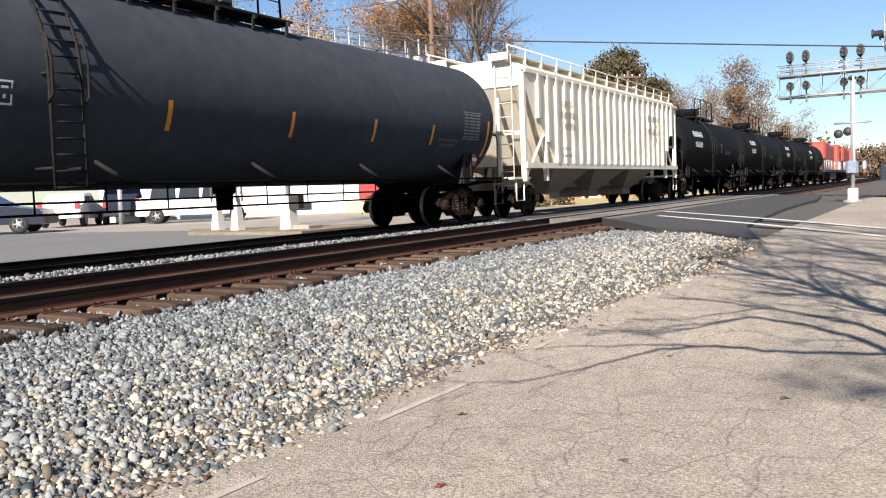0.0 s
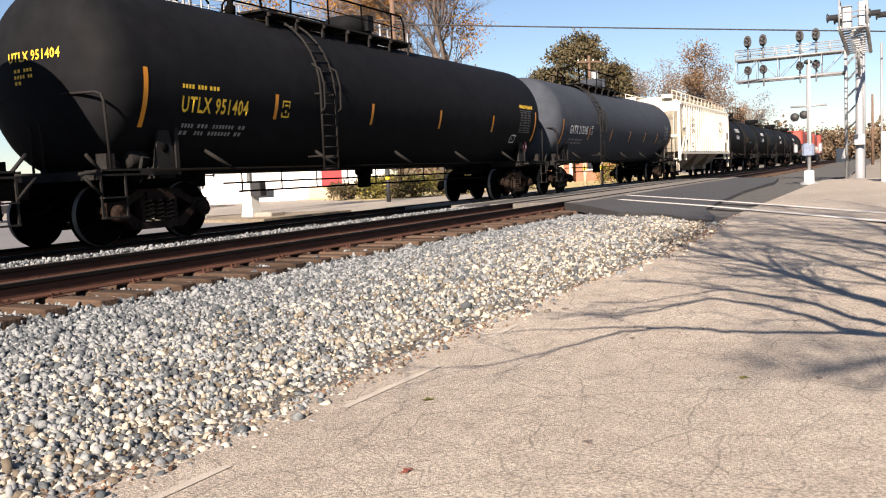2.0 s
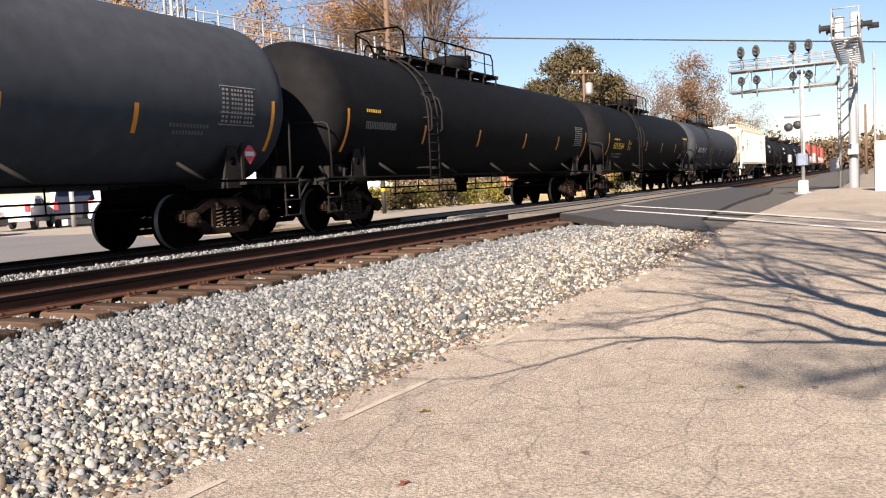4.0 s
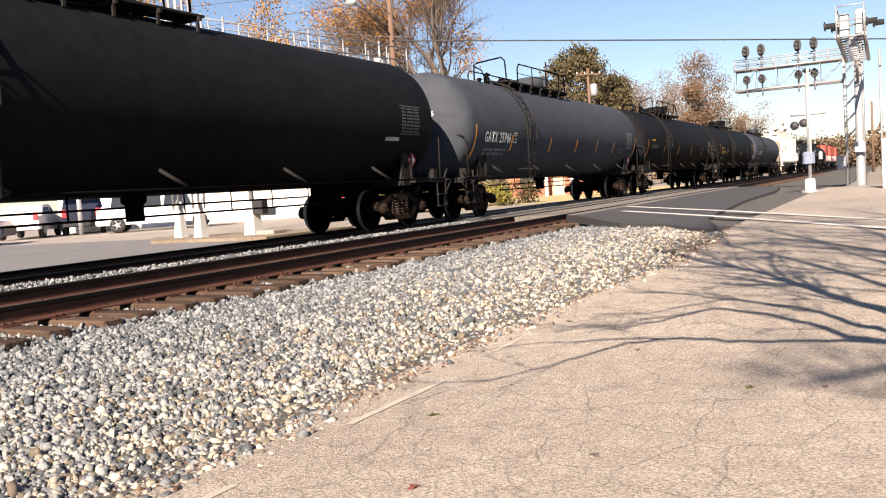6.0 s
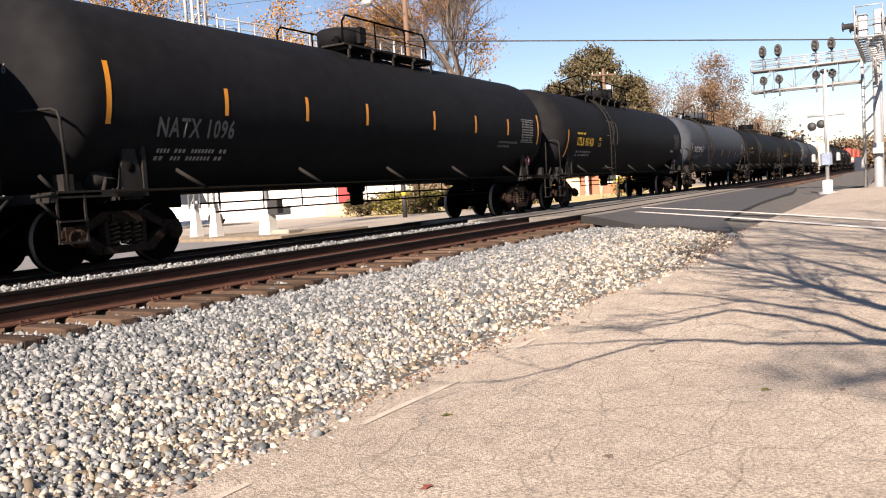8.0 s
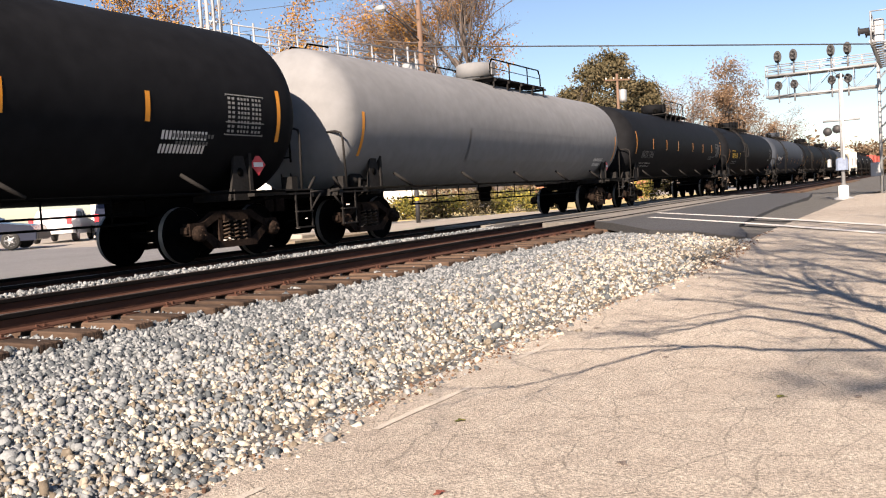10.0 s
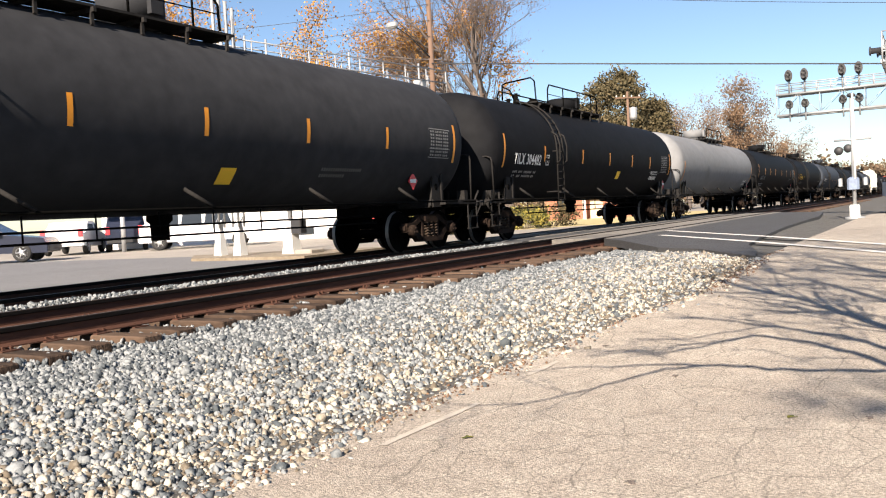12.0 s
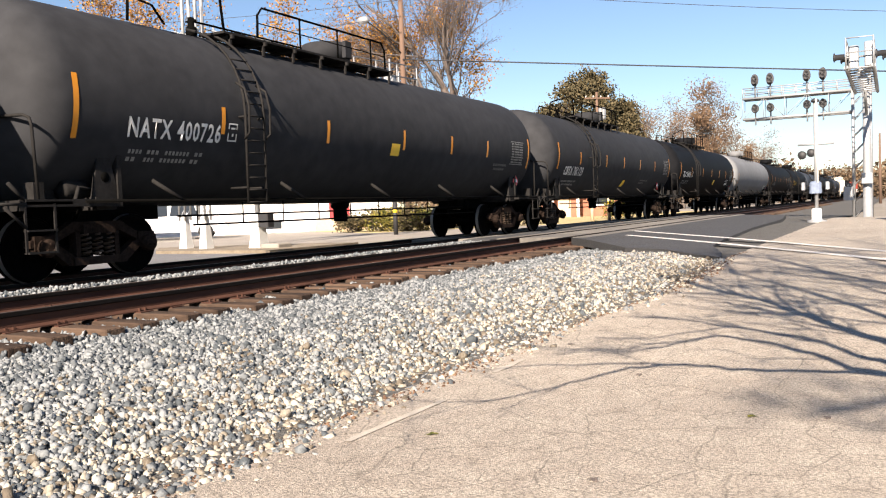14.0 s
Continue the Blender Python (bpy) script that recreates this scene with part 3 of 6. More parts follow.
def tank_car(label, paint, half, end, words, words_paint, stripes, stripe_z, marks=(), small=(), rear_words="", dome_y=-0.1, platform=(-5.2, 1.3), rails=0.6, long_rail=True, ladder_y=None, group="tank cars of the train", centre=None, rear_ladder=False, placard=0.4, text_at=(0, 0), text_size=0.40, text_wide=0.75):
    car = thing("tank_car", label, "tank car", group=group)
    part("tank", shared(("tank", paint.name, round(half, 2)), tank_shell(half, R_TANK), paint), car)
    rear, front = (centre, centre) if centre else (7.5, 7.27)
    trucks(car, rear, front)
    for rz in (0, 180):
        m = pose(0, 0, 0, 0, 0, rz)
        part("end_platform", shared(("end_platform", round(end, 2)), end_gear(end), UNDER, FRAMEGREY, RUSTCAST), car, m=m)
        for y in (-rear, front):
            part("bolster_bracket", shared("bolster_bracket", bolster_bracket, FRAMEGREY, UNDER), car, m=m @ pose(0, y if rz == 0 else -y, 0))
        n = max(4, round(half / 1.5))
        for k in range(n):
            y = -half + 1.7 + (2 * half - 3.6) * k / (n - 1)
            part("bracket", shared("bracket", lambda: stub(0), FRAMEGREY), car, m=m @ pose(0, y, 0))
        ly = ladder_y if ladder_y is not None else platform[0] + 0.6
        if not rear_ladder:
            part("ladder", shared(("ladder", round(ly if rz == 0 else -ly, 2)), side_ladder(ly if rz == 0 else -ly), FRAMEGREY), car, m=m)
        for y in stripes:
            hgt = 0.44 if abs(y) > half - 0.6 else 0.22
            part("reflective_stripe", shared(("reflective_stripe", hgt, stripe_z), lambda: patch(-0.045, 0.045, stripe_z - hgt, stripe_z + hgt, n=8), ORANGE), car, label="faded orange reflective stripe", m=m @ pose(0, y if rz == 0 else -y, 0))
    part("brake_gear", shared(("brake_gear", round(end, 2)), brake_gear(end), FRAMEGREY), car)
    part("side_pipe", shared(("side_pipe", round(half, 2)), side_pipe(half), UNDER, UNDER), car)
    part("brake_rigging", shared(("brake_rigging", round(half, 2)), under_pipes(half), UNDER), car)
    part("walkway", shared(("walkway", *platform), walkway(platform[0] + (0.75 if long_rail else 0), platform[1]), FRAMEGREY), car)
    if rails:
        for sd in (-1, 1):
            part("crown_rail", shared(("crown_rail", *platform, rails, sd), crown_rails(platform[0] + 1.7 if long_rail else platform[0], platform[1] - (0.3 if long_rail else 0.2), rails, sd), UNDER), car)
            if long_rail and sd > 0:
                part("end_rail", shared(("end_rail", *platform, rails, sd), end_rail(platform[0] - 1.2, platform[0] + 0.8, rails + 0.1, sd), UNDER), car)
    part("dome", shared(("dome", paint.name), dome(), paint), car, m=pose(0, dome_y, 0))
    for yy, xx, hh in ((0.6, 0.3, 0.3), (1.1, -0.2, 0.24), (1.7, 0.35, 0.2), (2.2, 0.1, 0.28)):
        part("valve", shared(("valve", hh), valve(hh), UNDER), car, m=pose(xx, platform[0] + yy, 0))
    if rear_ladder:
        g = Geo()
        for d in (-0.22, 0.22):
            g.path([(0.1 + d, -half - 0.92, 1.7), (0.1 + d, -half - 0.92, 2.6), (0.1 + d, -half - 0.70, 3.5), (0.1 + d, -half - 0.1, 4.15), (0.1 + d, -half + 0.6, 4.17)], 0.02)
        for k in range(9):
            z = 1.8 + k * 0.25
            yy = -half - (0.92 if z < 2.6 else 0.92 - 0.22 * (z - 2.6) / 0.9 if z < 3.5 else 0.70 - 0.5 * (z - 3.5) / 0.5)
            g.tube((-0.12, yy, z), (0.32, yy, z), 0.016)
        part("end_ladder", g, car, UNDER)
    y, z = text_at
    if words:
        off = 0.0
        for word in words.split():
            me = lettering(word, text_size, y, z, lambda u, v: on_tank(y + (off + u) * text_wide, z + v, lift=0.007))
            part("lettering", me, car, label="stencilled car number").data.materials.append(words_paint)
            off += (max(v.co.y for v in me.vertices) - y) / text_wide - off + 0.38 * text_size
        part("small_print", bars([[(0, 0.28), (0.36, 0.62), (0.72, 1.25), (1.35, 1.55)], [(0, 0.2), (0.34, 0.56), (0.66, 1.22), (1.3, 1.5)]], y, z, lambda u, v: on_tank(y + 0.1 + u, z - 0.24 + v, lift=0.007)), car, PRINTPAINT, kind="stuff")
    if rear_words:
        def bend(u, v):
            zz, xx = 2.8 + v, -0.40 + 0.85 * u
            q = min(1, math.hypot(xx, zz - Z_TANK) / R_TANK)
            return Vector((xx, -half - 0.12 - 0.74 * (1 - q ** 2.5) ** 0.4 - 0.012, zz))
        off2 = 0.0
        for word in rear_words.split():
            me = lettering(word, 0.2, 0, 0, lambda u, v: bend(u + off2, v))
            part("lettering", me, car).data.materials.append(words_paint)
            off2 = (max(v.co.x for v in me.vertices) + 0.40) / 0.85 + 0.07
        part("small_print", bars([[(0, 0.2), (0.26, 0.5)], [(0, 0.3), (0.36, 0.5)], [(0, 0.2)]], 0, 0, lambda u, v: bend(u + 0.15, v - 0.16), 0.05, 0.09), car, words_paint, kind="stuff")
    for g, m in marks:
        part("marking", g, car, m, kind="stuff")
    if placard:
        yy, zz = half - placard, 1.58
        g = Geo()
        g.prism([(1.26, yy + a, zz + b) for a, b in ((-0.19, 0), (0, -0.19), (0.19, 0), (0, 0.19))], (0.012, 0, 0))
        g.prism([(1.273, yy + a, zz + b) for a, b in ((-0.12, -0.04), (0.12, -0.04), (0.12, 0.04), (-0.12, 0.04))], (0.004, 0, 0), slot=1)
        g.box((1.0, yy - 0.03, zz - 0.03), (1.26, yy + 0.03, zz + 0.03), slot=2)
        part("placard", g, car, REDPAINT, WHITEPAINT, UNDER, label="red diamond hazard placard")
    return car


TRAIN = []     # (car, place of its middle along the track at 0 s)
def add_car(s0, *a, **k):
    TRAIN.append((tank_car(*a, **k), s0))


def side_bars(rows, y, z, height=0.06, gap=0.11):
    return bars(rows, y, z, lambda u, v: on_tank(y + u, z + v, lift=0.007), height, gap)


def data_panel(y, z, w=0.92, h=0.66):
    """Framed panel of small print, its foot at z and its far end 0.62 m past y."""
    g = Geo()
    y += 0.62 - w
    for a, b, c, d in ((0, w, 0, 0.018), (0, w, h - 0.018, h), (0, 0.018, 0, h), (w - 0.018, w, 0, h), (0, w, 0.2, 0.215)):
        g.add([on_tank(y + a, z + c), on_tank(y + b, z + c), on_tank(y + b, z + d), on_tank(y + a, z + d)], [(0, 1, 2, 3)])
    for k in range(8):
        g2 = bars([[(0.05, 0.24), (0.28, 0.58), (0.62, w - 0.05)]], y, z, lambda u, v: on_tank(y + u, z + 0.045 + k * 0.075 + v, lift=0.007), 0.042)
        g.add(g2.v, g2.f)
    return g


def little_box(y, z, w=0.22, h=0.3):
    g = Geo()
    for a, b, c, d in ((0, w, 0, 0.025), (0, w, h - 0.025, h), (0, 0.025, 0, h), (w - 0.025, w, 0, h), (0.09, 0.13, 0.08, 0.13), (0.06, 0.16, 0.2, 0.23)):
        g.add([on_tank(y + a, z + c), on_tank(y + b, z + c), on_tank(y + b, z + d), on_tank(y + a, z + d)], [(0, 1, 2, 3)])
    return g


def usual(paint, box_y=-5.27):
    """Markings that most of the cars carry: a test box, a data panel and two rows of print at the front end."""
    return [(little_box(box_y, 2.08), paint), (data_panel(7.1, 2.05), PRINTPAINT), (side_bars([[(0, 0.9)], [(0.1, 0.8)]], 5.7, 1.98), GREYPAINT)]


STR = [-8.1, -5.4, -2.3, 0.35, 2.9, 5.2, 8.1]
yellow_tag = lambda y, z: patch(y, y + 0.36, z, z + 0.26)
TEXT = (-7.45, 2.08)

add_car(11.36, "matt dark grey tank car with white numbers behind the hopper", DARKGREY, 8.1, 9.0, "GATX 215345", WHITEPAINT, [-8.2, -5.22, -2.32, 0.5, 3.07, 5.38, 8.1], 2.1, rear_words="GATX 215345", text_at=TEXT, ladder_y=-4.2, marks=usual(WHITEPAINT, -5.05))
add_car(-7.5, "black tank car with yellow numbers and yellow front print", BLACK, 8.0, 9.0, "UTLX 951404", YELLOWPAINT, [-8.0, -4.9, -1.62, 1.55, 4.76, 7.98], 2.2, ladder_y=-3.5, rear_words="UTLX 951404", text_at=(-7.25, 2.02), text_size=0.34, text_wide=0.72,
        marks=[(side_bars([[(0, 0.28), (0.34, 0.56), (0.61, 0.86)]], -7.25, 2.38, 0.065), YELLOWPAINT), (little_box(-4.72, 2.02), YELLOWPAINT), (side_bars([[(0, 1.05)]], 6.7, 2.72, 0.1), YELLOWPAINT), (data_panel(7.0, 2.0), GREYPAINT), (little_box(6.3, 1.7, 0.36, 0.22), WHITEPAINT)])
add_car(-26.67, "black tank car with faded orange lettering", BLACK, 8.0, 9.0, "", GREYPAINT, [-8.1, -4.7, -1.5, 1.95, 5.0, 8.0], 2.1, marks=[(side_bars([[(0, 1.3)]], -7.4, 2.15, 0.16, 0.3), GREYPAINT), (side_bars([[(0, 0.6)]], -7.4, 2.5, 0.07, 0.3), YELLOWPAINT), (data_panel(7.0, 2.05), PRINTPAINT)])
add_car(-45.46, "matt dark grey tank car with large white numbers", DARKGREY, 8.15, 9.0, "GATX 25946", WHITEPAINT, [-8.2, -5.65, -2.36, 0.33, 2.75, 5.0, 8.2], 2.08, rear_words="GATX 25946", text_at=(-7.6, 2.08), marks=usual(WHITEPAINT, -5.54))
add_car(-64.5, "black tank car with yellow numbers and few stripes", BLACK, 8.0, 9.0, "UTLX 951420", YELLOWPAINT, [-8.0], 2.15, ladder_y=-3.6, rear_words="UTLX 951420", text_at=(-7.1, 2.1), text_size=0.38, text_wide=0.70,
        marks=[(side_bars([[(0, 0.28), (0.34, 0.56), (0.61, 0.86)]], -7.1, 2.47, 0.065), YELLOWPAINT), (little_box(-4.75, 2.1), YELLOWPAINT), (data_panel(7.1, 2.15), GREYPAINT), (side_bars([[(0, 0.6)]], 6.2, 2.0, 0.08), WHITEPAINT)])
add_car(-83.17, "plain black tank car with grey numbers and rear ladder", BLACK, 8.0, 9.0, "NATX 1096", GREYPAINT, [-7.97, -5.6, -3.44, -1.41, 1.47, 3.69, 5.74, 7.97], 2.5, rear_words="NATX 1096", text_at=(-7.05, 1.92), rear_ladder=True, dome_y=0.0, platform=(-1.2, 2.6), long_rail=False,
        marks=[(side_bars([[(0, 1.3)], [(0, 0.8)]], 5.2, 2.05), GREYPAINT), (data_panel(7.0, 2.1), PRINTPAINT)])
add_car(-102.0, "pale silver-grey tank car with a long raised side panel", SILVER, 8.1, 9.0, "", GREYPAINT, [-8.1, 8.1], 2.2, rails=0.5, dome_y=0.0, platform=(-0.8, 3.0), long_rail=False, rear_ladder=True,
        marks=[(patch(-3.4, 5.0, 1.72, 2.5, lift=0.03), SILVER), (side_bars([[(0, 0.9)], [(0.1, 0.8)]], 6.2, 1.75, 0.1, 0.16), WHITEPAINT)])
add_car(-120.81, "black tank car with white numbers and orange stripes", BLACK, 8.15, 9.0, "TILX 304482", WHITEPAINT, STR, 2.41, rear_words="304482", text_at=TEXT,
        marks=usual(WHITEPAINT) + [(yellow_tag(1.35, 1.75), YELLOWPAINT), (side_bars([[(0, 0.95)], [(0, 0.95)]], 5.5, 1.95, 0.13, 0.2), WHITEPAINT)])
add_car(-139.49, "brownish black tank car with white numbers and a yellow mark", BROWNBLACK, 7.9, 9.0, "CBTX 781129", WHITEPAINT, [-7.83, -5.6, -2.5, -0.07, 2.43, 5.0, 7.84], 2.45, ladder_y=-4.4, placard=1.6, rear_words="CBTX 781129", text_at=(-7.1, 1.85),
        marks=[(data_panel(7.0, 2.1), PRINTPAINT), (yellow_tag(0.4, 1.5), YELLOWPAINT), (side_bars([[(0, 1.3)], [(0, 0.8)]], 3.0, 1.75), GREYPAINT)])
add_car(-158.12, "dark brown-grey tank car with white numbers and a yellow tag", BROWNBLACK, 8.0, 9.0, "NATX 400726", WHITEPAINT, [-8.1, -5.22, -2.25, 0.69, 3.04, 5.17, 8.1], 2.41, rear_words="400726", text_at=(-7.2, 2.05), text_wide=0.72,
        marks=usual(WHITEPAINT, -5.09) + [(yellow_tag(0.15, 2.05), YELLOWPAINT)])
add_car(-177.0, "black tank car at the tail of the train", BLACK, 8.0, 9.0, "", WHITEPAINT, [-8.0, -5.2, -2.2, 0.3, 2.7, 5.0, 8.0], 2.4)
# four shorter black cars ahead of the hopper
for k in range(4):
    add_car(45.9 + 14.6 * k, "short black tank car with a white band of print", BLACK, 5.7, 7.1, "", WHITEPAINT, [-4.4] if k else [1.2], 2.5, centre=5.2, platform=(-2.0, 2.0), long_rail=False, rails=0.9,
            marks=[(side_bars([[(0, 1.9)], [(0.2, 1.6)]], -4.7, 2.95, 0.26, 0.5), WHITEPAINT), (side_bars([[(0, 1.3)]], 2.2, 2.2, 0.2), GREYPAINT)])


def hopper_car():
    car = thing("hopper_car", "cream ribbed covered hopper car with shade-coloured lower bays", "hopper car")
    H, W, zt, zs = 7.95, 1.58, 4.4, 1.52
    body = Geo()
    prof = [(-W, zs), (-W, zt - 0.35), (-W + 0.12, zt - 0.16), (-0.7, zt), (0.7, zt), (W - 0.12, zt - 0.16), (W, zt - 0.35), (W, zs)]
    # the ends lean inwards below the roof: slope sheets
    rings = []
    for y, low in ((-H, zt - 0.75), (-H + 0.02, zt - 0.75), (-H + 2.2, zs), (H - 2.2, zs), (H - 0.02, zt - 0.75), (H, zt - 0.75)):
        rings.append([(x, y, max(z, low)) for x, z in prof])
    body.loft(rings)
    part("body", body, car, CREAM)
    n = 22
    rib = Geo().box((-0.03, -0.09, zs - 0.02), (0.085, 0.09, zt - 0.36))
    rib_me = rib.mesh("rib", CREAM)
    for s in (0, 180):
        for k in range(n):
            y = -H + 0.9 + (2 * H - 1.8) * k / (n - 1)
            low = zs + max(0, abs(y) - (H - 2.2)) / 2.2 * (zt - 0.75 - zs)
            if low < zt - 0.9:
                r = part("rib", rib_me, car, m=pose(0, 0, 0, 0, 0, s) @ Matrix.Translation((W, y, 0)) @ Matrix.Translation((0, 0, zt - 0.36)) @ Matrix.Diagonal((1, 1, (zt - 0.36 - low) / (zt - 0.34 - zs), 1)) @ Matrix.Translation((0, 0, -(zt - 0.36))))
    for s in (-1, 1):
        part("side_sill", Geo().box((s * W - 0.06, -H, zs - 0.16), (s * W + 0.06, H, zs)), car, CREAM)
        part("top_chord", Geo().box((s * W - 0.05, -H, zt - 0.40), (s * W + 0.07, H, zt - 0.30)), car, CREAM)
    # discharge bays, their shade painted as darker cream
    bay = Geo()
    for y0 in (-5.6, -1.9, 1.9):
        y1 = y0 + 3.7
        ym = (y0 + y1) / 2
        bay.loft([[(-1.45, y0, zs), (1.45, y0, zs), (1.45, y1, zs), (-1.45, y1, zs)], [(-0.6, ym - 0.4, 0.6), (0.6, ym - 0.4, 0.6), (0.6, ym + 0.4, 0.6), (-0.6, ym + 0.4, 0.6)]])
        bay.box((-0.65, ym - 0.45, 0.42), (0.65, ym + 0.45, 0.64))
    part("discharge_bay", bay, car, CREAMSHADE, label="sloping discharge bays with shade put into their cream colour")
    part("centre_sill", Geo().box((-0.3, -9.0, 0.78), (0.3, 9.0, 1.08)), car, CREAMSHADE)
    for s in (0, 180):
        m = pose(0, 0, 0, 0, 0, s)
        e = Geo()
        e.box((-1.5, -H - 0.6, 1.06), (1.5, -H + 0.5, 1.12))
        for x in (-W + 0.06, W - 0.06):
            e.box((x - 0.07, -H - 0.02, 1.0), (x + 0.07, -H + 0.12, zt - 0.4))
            e.box((x - 0.06, -H + 1.5, 1.0), (x + 0.06, -H + 1.62, zs + 0.7))
            e.tube((x, -H + 0.1, 1.1), (x, -H + 1.5, 2.4), 0.05)
        for x in (-0.6, 0.6):
            e.box((x - 0.06, -H + 0.3, 1.1), (x + 0.06, -H + 0.42, 3.4))
        e.box((-1.5, -H, 2.3), (1.5, -H + 0.06, 2.4))
        part("end_frame", e, car, CREAM, m=m)
        part("slope_sheet", Geo().add([(-1.5, -H + 0.1, zt - 0.8), (1.5, -H + 0.1, zt - 0.8), (1.3, -H + 2.5, 1.4), (-1.3, -H + 2.5, 1.4)], [(0, 1, 2, 3)]), car, CREAMSHADE, m=m)
        lad = Geo()
        for x in (0.75, 1.25):
            lad.tube((x, -H - 0.08, 0.7), (x, -H - 0.08, zt + 0.1), 0.014)
        for k in range(10):
            lad.tube((0.75, -H - 0.08, 0.9 + 0.38 * k), (1.25, -H - 0.08, 0.9 + 0.38 * k), 0.011)
        part("ladder", lad, car, CREAM, m=m)
        cp = Geo()
        cp.tube((0, -9.0, 0.86), (0, -9.3, 0.86), 0.1, 8).box((-0.16, -9.4, 0.74), (0.16, -9.15, 1.0))
        part("coupler", cp, car, FRAMEGREY, m=m)
        for x in (-1.45, 1.45):
            step = Geo().path([(x, -H - 0.4, 1.1), (x, -H - 0.4, 0.47), (x, -H + 0.1, 0.47), (x, -H + 0.1, 1.1)], 0.022)
            part("step", step, car, CREAM, m=m)
    roof = Geo()
    for s in (-1, 1):
        roof.box((s * 0.95 - 0.28, -H - 0.3, zt + 0.10), (s * 0.95 + 0.28, H + 0.3, zt + 0.14))
        roof.tube((s * 1.25, -H - 0.3, zt + 0.34), (s * 1.25, H + 0.3, zt + 0.34), 0.022)
        for k in range(15):
            y = -H - 0.25 + (2 * H + 0.5) * k / 14
            roof.tube((s * 1.25, y, zt - 0.1), (s * 1.25, y, zt + 0.34), 0.02)
            roof.box((s * 0.68, y - 0.03, zt - 0.05), (s * 1.23, y + 0.03, zt + 0.1))
    part("roof_walkway", roof, car, CREAM)
    hatch = Geo()
    for k in range(8):
        hatch.bevel_box((-0.35, -H + 0.6 + k * 1.9, zt - 0.02), (0.35, -H + 2.2 + k * 1.9, zt + 0.12), 0.04)
    part("roof_hatches", hatch, car, CREAM)
    flat = lambda y, z: (lambda u, v: Vector((W + 0.09, y + u, z + v)))
    for rows, y, z, hh, gg in (([[(0, 0.9)], [(0, 1.1)], [(0.1, 1.1)]], -5.4, 3.2, 0.2, 0.34), ([[(0, 1.5)], [(0, 1.5)]], 3.4, 3.2, 0.24, 0.5), ([[(0, 0.7)], [(0, 0.8)]], -5.4, 1.9, 0.1, 0.2)):
        part("lettering", bars(rows, y, z, flat(y, z), hh, gg), car, PALEGREY, kind="stuff")
    trucks(car, 6.9, 6.9)
    return car


TRAIN.append((hopper_car(), 29.5))


def locomotive():
    car = thing("locomotive", "red diesel locomotive with white print and a long hood", "locomotive", group="locomotives")
    part("hood", Geo().bevel_box((-0.95, -9.0, 1.5), (0.95, 5.2, 4.35), 0.12), car, LOCORED)
    part("cab", Geo().bevel_box((-1.5, 5.2, 1.5), (1.5, 8.0, 4.55), 0.18), car, LOCORED)
    part("nose", Geo().bevel_box((-1.2, 8.0, 1.5), (1.2, 9.6, 3.1), 0.2), car, LOCORED)
    part("radiator", Geo().bevel_box((-1.45, -9.2, 2.7), (1.45, -4.5, 4.5), 0.2), car, LOCORED, label="flared radiator section")
    part("frame", Geo().box((-1.5, -10.4, 1.25), (1.5, 10.4, 1.5)), car, BLACKMETAL)
    part("fuel_tank", Geo().bevel_box((-1.35, -3.2, 0.45), (1.35, 3.0, 1.25), 0.1), car, BLACKMETAL)
    for s in (-1, 1):
        r = Geo()
        r.tube((s * 1.48, -10.2, 2.5), (s * 1.48, 5.0, 2.5), 0.02)
        for k in range(10):
            r.tube((s * 1.48, -10.2 + k * 1.68, 1.5), (s * 1.48, -10.2 + k * 1.68, 2.5), 0.02)
        part("hand_rail", r, car, WHITEPAINT)
        part("cab_window", Geo().box((s * 1.5 - 0.01, 5.7, 3.3), (s * 1.5 + 0.01, 7.4, 4.0)), car, GLASS)
    part("lettering", bars([[(0, 3.4)], [(0, 2.6)]], 0, 0, lambda u, v: Vector((0.957, -3.4 + u, 3.2 + v)), 0.6, 0.9), car, WHITEPAINT)
    part("rear_panel", Geo().box((-0.9, -9.21, 2.0), (0.9, -9.2, 2.8)), car, WHITEPAINT)
    trucks(car, 6.6, 6.6)
    return car


for k in range(2):
    TRAIN.append((locomotive(), 107.9 + 21.3 * k))

# ---- crossing and pavements ----
PANEL = mat("grimy_crossing_panel", (0.085, 0.078, 0.07), 0.9, scale=4, bump=0.3, bscale=50, color2=(0.19, 0.175, 0.155), per_object=0.4)
def lerp(a, b, n):
    return [(a[0] + (b[0] - a[0]) * i / n, a[1] + (b[1] - a[1]) * i / n) for i in range(n + 1)]


apron = Geo()
edge = [(-7.2, 20.4), (-6.3, 18.9), (-5.2, 16.9), (-4.4, 15.5), (-3.5, 14.7), (-2.7, 13.2), (-2.2, 12.5), (-2.35, 13.6), (-2.9, 15.8), (-3.15, 18.5), (-3.5, 24.8), (-3.7, 34.0), (-4.4, 42.0), (-7.2, 46.0)]
apron.prism([(x + 0.06 * noise.noise((x * 3, y * 3, 5)), y + 0.1 * noise.noise((x * 3, y * 3, 9)), 0.30) for x, y in edge], (0, 0, 0.175))
solid("crossing_apron", apron, "dark newer asphalt patch at the level crossing", "pavement", NEWASPHALT, kind="structure")
panels = thing("crossing_surface", "grimy worn concrete panels between the rails of the crossing", "level crossing", kind="structure")
